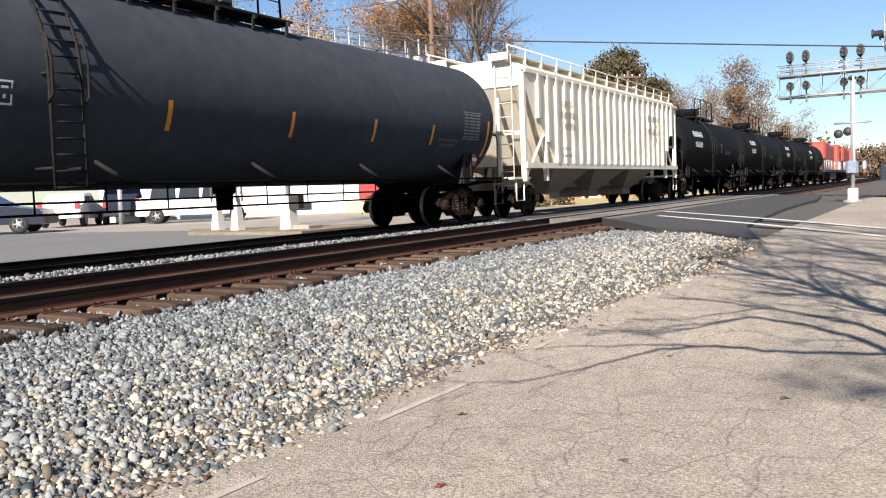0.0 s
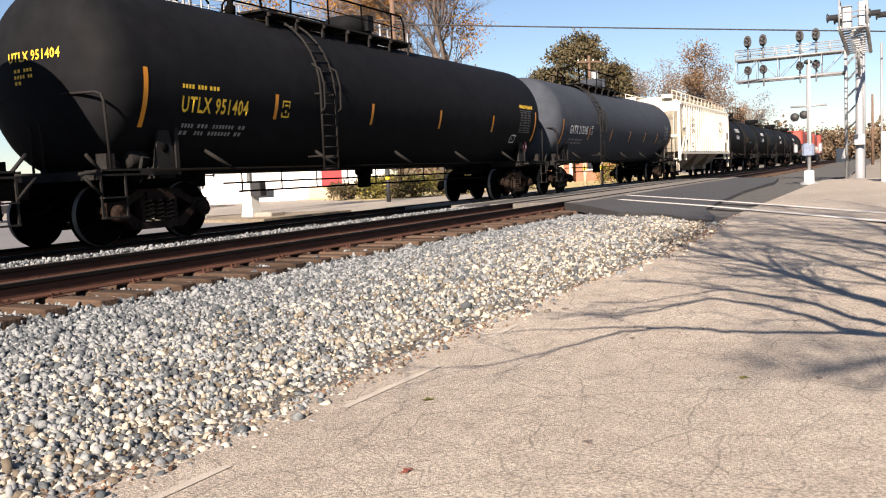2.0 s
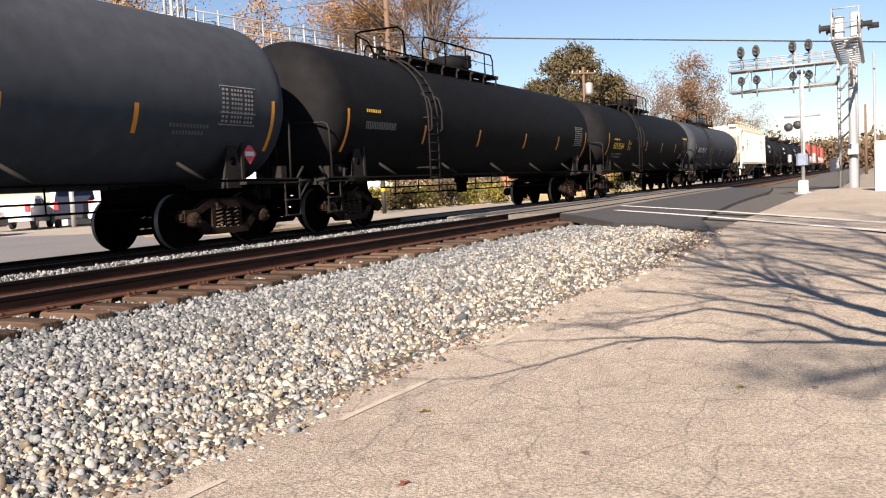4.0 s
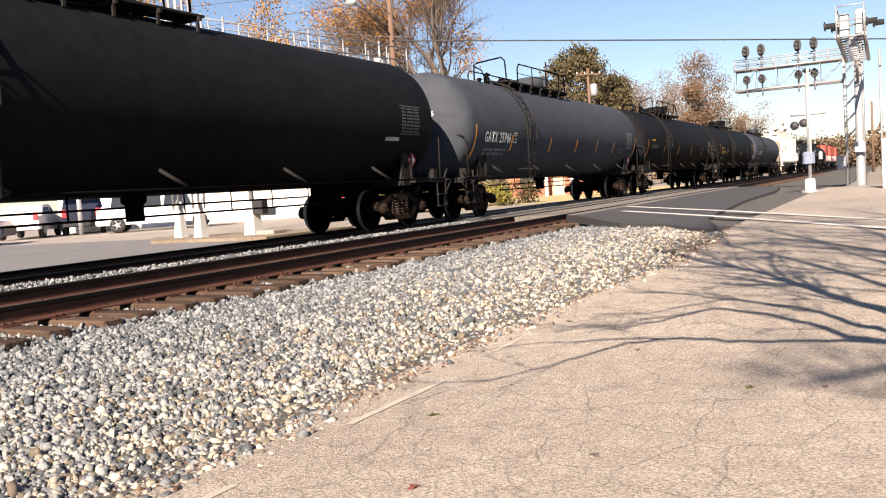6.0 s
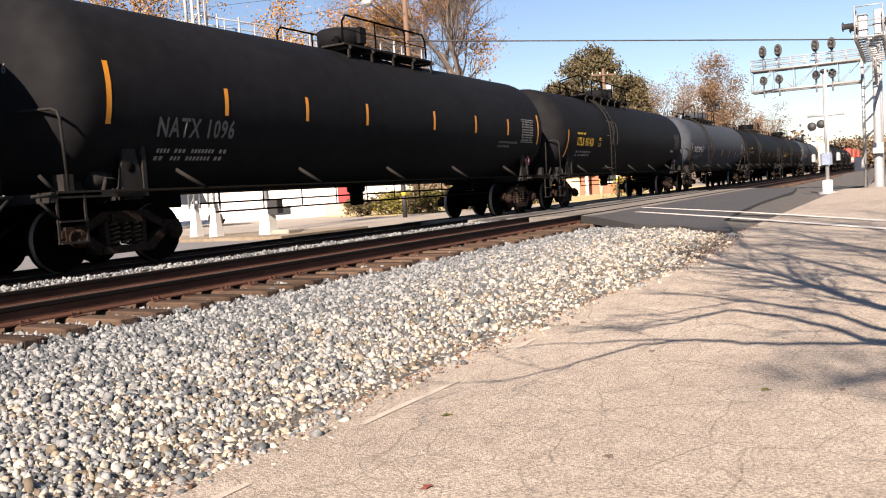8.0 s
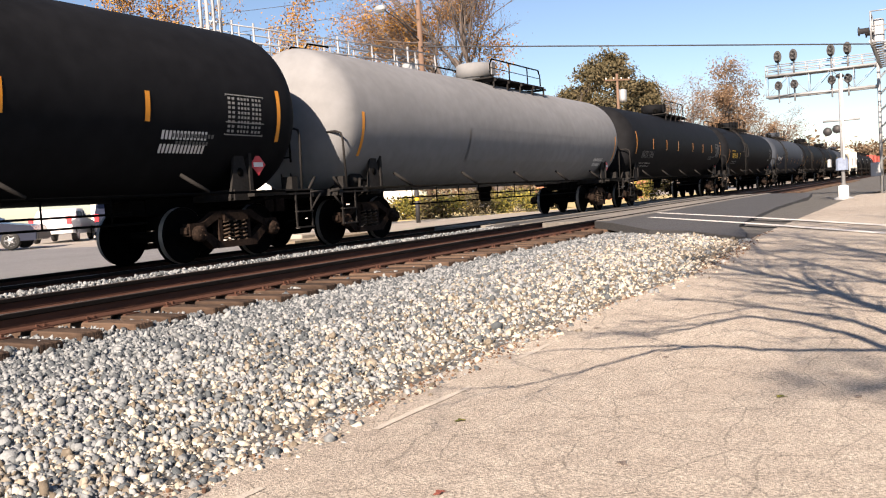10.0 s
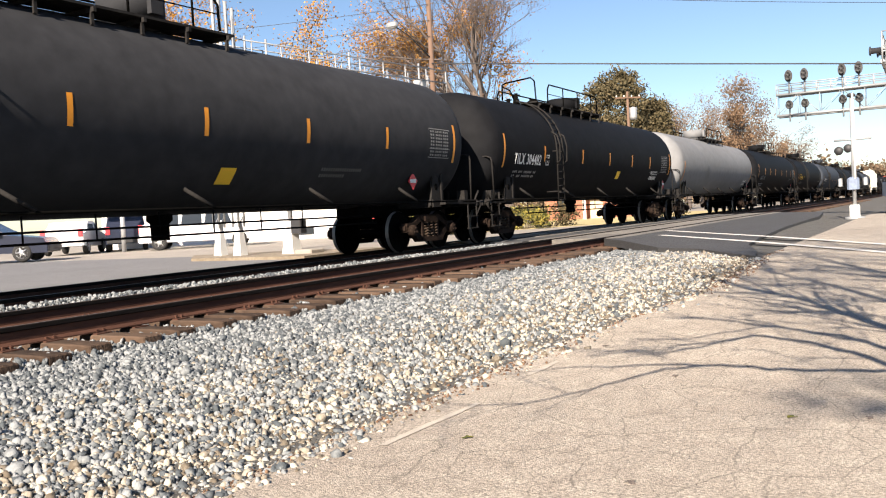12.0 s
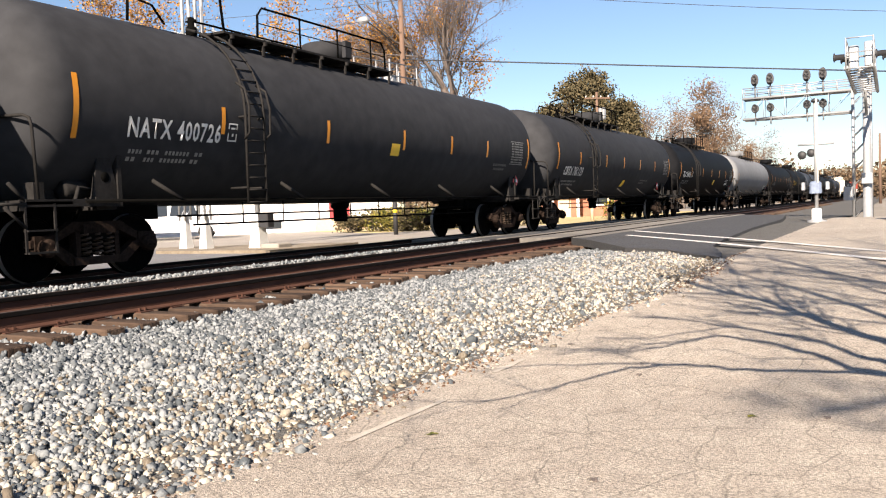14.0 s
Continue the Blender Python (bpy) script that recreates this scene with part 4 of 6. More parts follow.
for cx, ya, yb in ((FAR, 20.5, 48.0), (NEAR, 20.4, 46.0)):
    n = 10
    for k in range(n):
        a, b = ya + (yb - ya) * k / n + 0.01, ya + (yb - ya) * (k + 1) / n - 0.01
        part("panel", Geo().bevel_box((cx - 0.60, a, RAIL - 0.2), (cx + 0.60, b, RAIL - 0.012), 0.012), panels, PANEL)
        for s in (-1, 1):
            x0, x1 = sorted((cx + s * 0.85, cx + s * 1.25))
            part("panel", Geo().bevel_box((x0, a, RAIL - 0.2), (x1, b, RAIL - 0.014), 0.012), panels, PANEL)
mid = Geo().box((FAR + 1.26, 20.0, 0.28), (NEAR - 1.26, 47.0, RAIL - 0.02))
solid("crossing_infill", mid, "asphalt between the two tracks at the crossing", "pavement", NEWASPHALT, kind="structure")
far_side = sheet([-140, -80, -50, -30, -20, -16, -13.4], [-40, -10, 0, 10, 20, 30, 40, 55, 90], lambda x, y: 0.36 + 0.04 * smooth01((y - 18) / 6))
solid("parking_lot", far_side, "pale concrete parking lot beyond the tracks", "pavement", CONCRETE, kind="structure")
solid("street", Geo().prism([(-13.3, 3.0, 0.36), (-13.3, 16.5, 0.36), (-24, 21.0, 0.36), (-60, 26.0, 0.36), (-60, 3.0, 0.36)], (0, 0, 0.01)), "grey asphalt street beyond the tracks", "road", mat("grey_asphalt", (0.11, 0.11, 0.115), 0.9, scale=3, bump=0.3, bscale=120, color2=(0.15, 0.15, 0.155)), kind="structure")
curb = Geo().prism([(-13.7, 16.6, 0.36), (-13.7, 20.5, 0.36), (-16.5, 20.2, 0.36), (-20.0, 18.9, 0.36), (-18, 16.9, 0.36)], (0, 0, 0.09))
solid("kerb_island", curb, "low kerb island with dry leaves and grit", "kerb", mat("gritty_kerb", (0.10, 0.075, 0.05), 0.95, scale=8, bump=0.6, bscale=30, color2=(0.26, 0.22, 0.165)), kind="structure")
strip = Geo().prism([(-20, 31, 0.36), (-13.6, 40, 0.36), (-13.6, 75, 0.36), (-30, 60, 0.36), (-30, 38, 0.36)], (0, 0, 0.06))
solid("lawn", strip, "dry straw-coloured grass verge", "grass", mat("dry_grass", (0.32, 0.26, 0.12), 0.95, scale=6, bump=0.8, bscale=60, color2=(0.46, 0.38, 0.2)), kind="structure")

for a, b in (((-6.7, 24.4), (3.5, 8.2)), ((-6.0, 21.25), (3.5, 6.7))):
    d = Vector((b[0] - a[0], b[1] - a[1])).normalized()
    nrm = Vector((-d.y, d.x)) * 0.09
    lift = 0.025
    L = lerp(a, b, 120)
    g = Geo()
    vs = []
    for s in (-1, 1):
        for x, y in L:
            zz = max(ground_z(x, y) + 0.018, 0.481 - 0.009 * max(0.0, x + 2.9))
            vs.append((x + s * nrm.x, y + s * nrm.y, zz))
    g.add(vs, [(i, i + 1, 121 + i + 1, 121 + i) for i in range(120)])
    solid("road_line", g, "worn white road line", "road marking", LINEPAINT, kind="structure")
for k, (ya, yb) in enumerate(((1.6, 2.9), (3.9, 5.0), (5.9, 6.4))):
    g = Geo()
    L = lerp((-2.74, ya), (-2.70, yb), 10)
    vs = [(x + s * (0.026 + 0.02 * noise.noise((y * 4, s, k))), y, ground_z(x, y) + 0.017) for s in (-1, 1) for x, y in L]
    g.add(vs, [(i, i + 1, 11 + i + 1, 11 + i) for i in range(10)])
    solid("edge_line", g, "faint remains of a white edge line", "road marking", OLDPAINT, kind="structure")

# ---- signals and posts ----
def crossing_mast():
    t = thing("crossing_signal", "galvanised crossing signal mast with black flasher lights", "crossing signal", m=pose(-2.25, 30.6, 0.38))
    g = Geo().lathe([(0.30, 0), (0.30, 0.10), (0.16, 0.14), (0.09, 0.4), (0.09, 0.45)], "z", n=16)
    g.tube((0, 0, 0.1), (0, 0, 4.0), 0.062, 12)
    part("mast", g, t, GALV)
    part("base_box", Geo().bevel_box((-0.15, -0.15, 0), (0.15, 0.15, 0.5), 0.03), t, WHITEPAINT)
    part("cross_arm", Geo().tube((-0.55, 0, 2.62), (0.55, 0, 2.62), 0.035), t, GALV)
    for x, z in ((-0.42, 2.28), (-0.14, 2.34)):
        part("flasher", Geo().lathe([(0.001, -0.04), (0.14, -0.04), (0.14, 0), (0.08, 0.03), (0.08, 0.22), (0.06, 0.22), (0.001, 0.1)], "y", (x, 0, z), 20), t, BLACKMETAL)
    part("gate_mechanism", Geo().bevel_box((-0.2, -0.16, 1.0), (0.16, 0.16, 1.4), 0.06), t, mat("blue_grey_enamel", (0.16, 0.20, 0.28), 0.4, var=0.3, scale=6), label="blue-grey gate mechanism box")
    for x in (-0.40, 0.34):
        part("counterweight", Geo().bevel_box((x - 0.06, -0.1, 1.12), (x + 0.06, 0.1, 1.38), 0.03), t, GALV)
    part("gate_arm", Geo().tube((0.05, -0.12, 1.2), (0.04, -0.12, 4.1), 0.04, 8, r2=0.03), t, WHITEPAINT)
    part("bell", Geo().lathe([(0.02, 3.98), (0.12, 4.0), (0.14, 4.06), (0.06, 4.12), (0.001, 4.13)], "z", n=14), t, BLACKMETAL)


crossing_mast()


def truss(g, a, b, depth, width, r=0.035, bays=8):
    """Box truss from a to b."""
    a, b = Vector(a), Vector(b)
    d = (b - a).normalized()
    side = Vector((-d.y, d.x, 0)).normalized() * width / 2
    up = Vector((0, 0, depth))
    for o in (side, -side, side + up, -side + up):
        g.tube(a + o, b + o, r)
    for k in range(bays + 1):
        p = a + (b - a) * k / bays
        for o in (side, -side):
            g.tube(p + o, p + o + up, r * 0.7)
        g.tube(p + side, p - side, r * 0.6)
        if k < bays:
            q = a + (b - a) * (k + 1) / bays
            for o in (side, -side):
                g.tube(p + o, q + o + up, r * 0.6) if k % 2 else g.tube(p + o + up, q + o, r * 0.6)


def signal_cantilever():
    """Signal bridge with eight black heads reaching towards the tracks."""
    t = thing("signal_cantilever", "galvanised cantilever signal bridge with black signal heads", "signal bridge", m=pose(-1.20, 42, -0.05))
    col = Geo()
    for x, y in ((-0.35, -0.3), (0.35, -0.3), (-0.35, 0.3), (0.35, 0.3)):
        col.tube((x, y, 0), (x, y, 6.6), 0.06, 8)
    for k in range(8):
        z = 0.3 + k * 0.72
        for y in (-0.3, 0.3):
            col.tube((-0.35, y, z), (0.35, y, z + 0.72), 0.025)
    part("tower", col, t, GALV)
    part("control_box", Geo().bevel_box((-0.75, -0.8, 1.1), (-0.35, -0.3, 1.7), 0.03), t, GALV)
    part("side_mast", Geo().tube((1.05, 0.2, 0), (1.05, 0.2, 6.2), 0.05, 8), t, GALV)
    arm = Geo()
    for z, r in ((5.0, 0.06), (5.95, 0.06)):
        for y in (-0.35, 0.35):
            arm.tube((-0.4, y, z), (-4.95, y, z), r)
    truss(arm, (-0.4, 0, 5.0), (-4.95, 0, 5.0), 0.95, 0.7, 0.022, 5)
    for z in (6.2, 6.42):
        for y in (-0.35, 0.35):
            arm.tube((-0.4, y, z), (-4.95, y, z), 0.022)
    for k in range(9):
        x = -0.4 - 4.55 * k / 8
        for y in (-0.35, 0.35):
            arm.tube((x, y, 5.95), (x, y, 6.42), 0.02)
    arm.box((-4.95, -0.35, 5.95), (-0.4, 0.35, 5.99))
    part("arm", arm, t, GALV)
    for x in (-4.38, -3.72, -2.18, -1.52):
        for z in (6.75, 5.45):
            h = Geo()
            ring = [(0.17 * math.cos(a), (0.28 if z > 6 else 0.20) * math.sin(a)) for a in (2 * math.pi * i / 20 for i in range(20))]
            h.prism([(x + u, -0.55, z + v) for u, v in ring], (0, 0.04, 0))
            for v in (-0.1, 0.09):
                h.lathe([(0.09, -0.02), (0.10, -0.2), (0.08, -0.2), (0.001, -0.06)], "y", (x, -0.55, z + v), 14)
            part("signal_head", h, t, BLACKMETAL)
            part("head_post", Geo().tube((x, -0.42, z - 0.75), (x, -0.42, z + 0.2), 0.04), t, GALV)


signal_cantilever()


def road_cantilever():
    """Flasher cantilever whose railed arm reaches along the road, on a tapered mast."""
    t = thing("flasher_cantilever", "galvanised flasher cantilever on a thick tapered mast", "crossing signal", m=pose(-0.98, 40.6, 0.0))
    part("mast", Geo().lathe([(0.30, 0), (0.30, 0.05), (0.19, 0.06), (0.17, 2.4), (0.15, 5.65)], "z", n=18), t, GALV, label="pale tapered mast")
    part("control_box", Geo().bevel_box((-0.22, -0.42, 1.75), (0.22, -0.14, 2.2), 0.03), t, GALV)
    part("strut", Geo().tube((0, 0, 4.6), (0, -1.6, 5.6), 0.06, 8), t, GALV)
    arm = Geo()
    for x in (-0.43, 0.43):
        arm.tube((x, 0.3, 5.65), (x, -7.8, 5.70), 0.07, 8)
        for z in (0.5, 1.0):
            arm.tube((x, -4.4, 5.66 + z), (x, -7.8, 5.70 + z), 0.024)
    for k in range(12):
        y = 0.2 - 8.0 * k / 11
        arm.tube((-0.43, y, 5.66), (0.43, y, 5.66), 0.03, 6)
        if k < 11:
            arm.tube((-0.43, y, 5.66), (0.43, y - 8.0 / 11, 5.66), 0.02, 6)
    part("arm", arm, t, GALV)
    for x in (-0.43, 0.43):
        for k in range(4):
            part("post", Geo().tube((x, -4.4 - 3.4 * k / 3, 5.66), (x, -4.4 - 3.4 * k / 3, 6.70), 0.03), t, GALV)
    part("end_rail", Geo().path([(-0.43, -7.8, 6.2), (0.43, -7.8, 6.2), (0.43, -7.8, 6.7), (-0.43, -7.8, 6.7)], 0.024), t, GALV)
    for x, y, h in ((-0.2, -7.2, 0.75), (0.28, -6.6, 0.95), (0.3, -7.4, 0.6)):
        part("equipment_box", Geo().bevel_box((x - 0.16, y - 0.18, 5.75), (x + 0.16, y + 0.18, 5.75 + h), 0.04), t, GALV)
    for x in (-0.66, 0.66):
        part("cross_arm", Geo().tube((x, -7.3, 6.1), (0, -7.3, 6.1), 0.035), t, GALV)
        for d in (-1, 1):
            part("flasher", Geo().lathe([(0.001, 0), (0.10, 0), (0.16, 0.02), (0.16, 0.05), (0.10, 0.07), (0.10, 0.36), (0.085, 0.36), (0.001, 0.1)], "x", (x - 0.18 + 0.2 * (d > 0), -7.3 + 0.3 * d, 6.1), 18), t, BLACKMETAL)


road_cantilever()


def street_cantilever():
    """Flasher cantilever on the far side of the tracks; its arm reaches over the street."""
    t = thing("flasher_cantilever", "galvanised flasher cantilever with a railed walkway arm", "crossing signal", m=pose(-17.7, 18.1, 0.4))
    for k, (x, y) in enumerate(((-0.53, 0.2), (0.62, -0.2))):
        col = Geo()
        legs = [Vector((x + a, y + b, 0)) for a in (-0.11, 0.11) for b in (-0.11, 0.11)]
        for q in legs:
            col.tube(q + Vector((0, 0, 0.85)), q + Vector((0, 0, 6.3 + 0.5 * k)), 0.032, 6)
        for n in range(18):
            for a, b in ((0, 1), (2, 3), (0, 2), (1, 3)):
                col.tube(legs[a] + Vector((0, 0, 0.9 + 0.3 * n)), legs[b] + Vector((0, 0, 1.2 + 0.3 * n)), 0.014, 4)
        part("column", col, t, GALV, label="slim lattice column")
        foot = Geo()
        ring = lambda r, z: [(x + r * math.cos(a), y + r * math.sin(a), z) for a in (math.pi / 4 + math.pi / 2 * i for i in range(4))]
        foot.loft([ring(0.22, 0), ring(0.20, 0.08), ring(0.10, 0.95), ring(0.08, 1.0)])
        part("footing", foot, t, WHITEPAINT, label="white tapered footing")
    arm = Geo()
    truss(arm, (-0.2, 0, 4.95), (1.7, 9.6, 4.85), 0.5, 0.7, 0.045, 10)
    a, b = Vector((-0.2, 0, 5.45)), Vector((1.7, 9.6, 5.35))
    d = (b - a).normalized()
    sd = Vector((-d.y, d.x, 0)).normalized() * 0.45
    for o in (sd, -sd):
        for z in (0.4, 0.85):
            arm.tube(a + o + Vector((0, 0, z)), b + o + Vector((0, 0, z)), 0.024)
        for k in range(10):
            p = a + (b - a) * k / 9 + o
            arm.tube(p, p + Vector((0, 0, 0.85)), 0.022)
    part("arm", arm, t, GALV)
    for k, f in enumerate((0.12, 0.2, 0.55, 0.9)):
        p = a + (b - a) * f
        g = Geo()
        g.tube(p + Vector((0, 0, 0)), p + Vector((0, 0, 1.1)), 0.035)
        g.bevel_box((p.x - 0.2, p.y - 0.15, p.z + 0.1), (p.x + 0.2, p.y + 0.15, p.z + 0.5), 0.04)
        part("equipment_box", g, t, GALV)
    for f in (0.45, 0.85):
        p = a + (b - a) * f
        for s in (-0.3, 0.3):
            part("flasher", Geo().lathe([(0.001, -0.05), (0.14, -0.05), (0.14, 0), (0.08, 0.03), (0.08, 0.2), (0.06, 0.2), (0.001, 0.1)], "x", (p.x + 0.45, p.y + s, p.z - 0.55), 18), t, BLACKMETAL)
    for k in range(4):
        part("vertical_pipe", Geo().tube((-0.4 + 0.25 * k, 0.35, 5.5), (-0.4 + 0.25 * k, 0.35, 7.9 - 0.25 * k), 0.05), t, GALV)


street_cantilever()


def signal_post():
    t = thing("signal_post", "white-based slim signal post beside the crossing", "signal post", m=pose(-15.35, 18.1, 0.4))
    part("post", Geo().tube((0, 0, 0.8), (0, 0, 4.4), 0.07, 12), t, GALV)
    part("footing", Geo().loft([[(s * r, q * r, z) for s, q in ((-1, -1), (1, -1), (1, 1), (-1, 1))] for r, z in ((0.20, 0), (0.17, 0.25), (0.13, 0.85), (0.11, 0.95))]), t, WHITEPAINT)
    part("case", Geo().bevel_box((0.1, -0.15, 0.6), (0.45, 0.15, 1.0), 0.03), t, BLACKMETAL)
    part("step", Geo().bevel_box((0.3, -0.3, 0.0), (0.9, 0.3, 0.16), 0.03), t, CONCRETE)


signal_post()

for bearing, d, w, h in ((1.55, 30.5, 1.9, 1.65),):
    t = thing("equipment_cabinet", "white steel signal equipment cabinet", "cabinet", m=pose(d * math.sin(radians(bearing)), d * math.cos(radians(bearing)), 0.36))
    part("body", Geo().bevel_box((-w / 2, -0.5, 0.08), (w / 2, 0.5, h), 0.03), t, WHITEPAINT)
    part("plinth", Geo().box((-w / 2 - 0.06, -0.56, -0.05), (w / 2 + 0.06, 0.56, 0.08)), t, CONCRETE)
    for k in range(2):
        part("door", Geo().bevel_box((-w / 2 + 0.05 + k * w / 2, -0.52, 0.15), (-w / 2 + k * w / 2 + w / 2 - 0.05, -0.5, h - 0.12), 0.004), t, WHITEPAINT)


def utility_pole(x, y, h, r=0.15, z=0.35, arms=((0.4, 1.2),), label="weathered wooden utility pole with a cross arm"):
    t = thing("utility_pole", label, "utility pole", m=pose(x, y, z, 0, 0, 35))
    part("pole", Geo().tube((0, 0, 0), (0, 0, h), r, 12, r2=r * 0.65), t, WOODPOLE)
    for drop, half in arms:
        part("cross_arm", Geo().box((-half, -0.16, h - drop), (half, -0.06, h - drop + 0.12)), t, WOODPOLE)
        for k in range(4):
            xx = -half + 0.1 + k * (2 * half - 0.2) / 3
            part("insulator", Geo().lathe([(0.03, h - drop + 0.12), (0.05, h - drop + 0.16), (0.05, h - drop + 0.26), (0.02, h - drop + 0.28)], "z", (xx, -0.11, 0), 8), t, WHITEPAINT)
    return t


def pos(bearing, d, z=0.35):
    return (d * math.sin(radians(bearing)), d * math.cos(radians(bearing)), z)


p1 = utility_pole(*pos(-30.3, 38)[:2], 12.0, arms=((0.55, 1.2),))
lamp_t = thing("street_lamp", "street lamp with a grey cobra head on a long arm", "street lamp", m=pose(*pos(-30.3, 38)))
tip = Vector(pos(-32.7, 38.3, 9.85)) - Vector(pos(-30.3, 38))
joint = Vector((0, -0.15, 7.95))
part("arm", Geo().path([joint, joint.lerp(tip, 0.55) + Vector((0, 0, 0.15)), tip], 0.032), lamp_t, FRAMEGREY)
part("lamp_head", Geo().lathe([(0.02, -0.3), (0.14, -0.22), (0.18, 0.0), (0.16, 0.2), (0.06, 0.3)], "x", (tip.x - 0.1, tip.y, tip.z), 14), lamp_t, GALV)
u2 = utility_pole(*pos(-17.5, 75)[:2], 10.6, 0.16, arms=((0.6, 1.1),))
part("transformer", Geo().lathe([(0.001, 8.2), (0.3, 8.2), (0.32, 8.4), (0.32, 9.2), (0.001, 9.3)], "z", (0.45, 0, 0), 14), u2, GALV)
utility_pole(*pos(-0.7, 90)[:2], 6.6, 0.14, arms=(), label="bare wooden pole beyond the crossing")
utility_pole(*pos(6.5, 43)[:2], 11.0, 0.16, label="wooden utility pole holding the span wires")


def wire(a, b, sag, r):
    a, b = Vector(a), Vector(b)
    g = Geo()
    g.path([a.lerp(b, k / 24) - Vector((0, 0, sag * 4 * (k / 24) * (1 - k / 24))) for k in range(25)], r, 5)
    return solid("overhead_wire", g, "black overhead cable between utility poles", "cable", BLACKMETAL)


A = pos(-30.3, 37.85)
B = pos(6.5, 42.85)
wire((A[0], A[1], 8.0), (B[0], B[1], 6.0), 0.02, 0.03)
wire((A[0], A[1], 11.2), (B[0], B[1], 8.5), 0.25, 0.012)
wire((A[0], A[1], 10.6), pos(-60, 48, 10.8), 0.4, 0.012)
wire((A[0], A[1], 9.9), pos(-62, 48, 9.4), 0.5, 0.012)
wire((A[0], A[1], 9.2), pos(-62, 48, 8.2), 0.5, 0.012)

# ---- buildings ----
def white_house():
    a, b = Vector(pos(-52, 47)), Vector(pos(-31.4, 46))
    ang = math.degrees(math.atan2(b.y - a.y, b.x - a.x))
    w = (b - a).length
    t = thing("house", "white-painted building with a dark red door and basement windows", "house", m=pose(a.x, a.y, 0.36, 0, 0, ang))
    H = 4.6
    door_x = w * 0.83
    segs = [(0, door_x - 0.55), (door_x + 0.55, w)]
    for x0, x1 in segs:
        part("wall", Geo().box((x0, 0, 0), (x1, 0.3, H)), t, WHITEWALL)
    part("wall", Geo().box((door_x - 0.55, 0, 3.0), (door_x + 0.55, 0.3, H)), t, WHITEWALL)
    part("side_wall", Geo().box((w - 0.3, 0.3, 0), (w, 9, H)), t, WHITEWALL)
    part("back_wall", Geo().box((0, 9, 0), (w, 9.3, H)), t, WHITEWALL)
    part("door", Geo().bevel_box((door_x - 0.54, 0.08, 0.7), (door_x + 0.54, 0.16, 3.0), 0.02), t, DOORRED)
    st = Geo()
    for k in range(4):
        st.box((door_x - 1.3, -0.3 * (4 - k), 0), (door_x + 1.3, 0.0 if k == 3 else -0.3 * (3 - k), 0.175 * (k + 1)))
    part("steps", st, t, TANWALL)
    for f in (0.18, 0.38, 0.6):
        win = part("basement_window", Geo().box((w * f - 0.75, -0.02, 0.25), (w * f + 0.75, 0.02, 0.62)), t, GLASS)
        part("frame", Geo().box((w * f - 0.82, -0.05, 0.62), (w * f + 0.82, 0.0, 0.70)).box((w * f - 0.82, -0.05, 0.18), (w * f + 0.82, 0.0, 0.25)), win, WHITEPAINT)
    part("roof", Geo().prism([(-0.4, -0.5, H), (-0.4, 9.8, H), (-0.4, 4.65, H + 3.2)], (w + 0.8, 0, 0)), t, ROOFGREY)
    part("rake_board", Geo().prism([(w + 0.4, -0.6, H - 0.1), (w + 0.4, -0.6, H + 0.15), (w + 0.4, 4.65, H + 3.4), (w + 0.4, 4.65, H + 3.15)], (0.08, 0, 0)), t, WHITEPAINT)


white_house()


def far_house():
    p = pos(-19.5, 62)
    t = thing("house", "low red-brick house with a tan porch", "house", m=pose(p[0], p[1], 0.36, 0, 0, 20))
    part("wall", Geo().box((-4, 0, 0), (4, 6, 2.7)), t, mat("red_brick", (0.30, 0.12, 0.075), 0.9, var=0.3, scale=8, bump=0.3))
    part("roof", Geo().prism([(-4.4, -0.5, 2.7), (-4.4, 6.5, 2.7), (-4.4, 3, 4.6)], (8.8, 0, 0)), t, ROOFGREY)
    for x in (-2.6, 2.3):
        win = part("window", Geo().box((x - 0.5, -0.03, 0.9), (x + 0.5, 0.02, 2.1)), t, GLASS)
        part("sill", Geo().box((x - 0.6, -0.08, 0.82), (x + 0.6, 0.0, 0.9)), win, WHITEPAINT)
    for x in (-1.2, 0.6):
        part("porch_post", Geo().box((x - 0.1, -1.5, 0), (x + 0.1, -1.3, 2.3)), t, WHITEPAINT)
    part("porch_roof", Geo().box((-1.5, -1.7, 2.3), (0.9, 0, 2.45)), t, TANWALL)
    part("door", Geo().box((-0.8, -0.04, 0), (0.1, 0.0, 2.05)), t, TANWALL)


far_house()
p = pos(-50.8, 41, 0.36)
sign = thing("pylon_sign", "blue and white roadside sign with a red stripe", "sign", m=pose(*p, 0, 0, 50))
part("post", Geo().tube((0, 0, 0), (0, 0, 2.4), 0.1, 10), sign, GALV)
part("panel", Geo().bevel_box((-1.6, -0.12, 2.4), (1.6, 0.12, 4.4), 0.03), sign, BLUEPAINT)
part("white_band", Geo().box((-1.55, -0.135, 3.3), (1.55, -0.12, 4.3)), sign, WHITEPAINT)
part("red_band", Geo().box((-1.55, -0.135, 2.45), (1.55, -0.12, 2.7)), sign, REDPAINT)

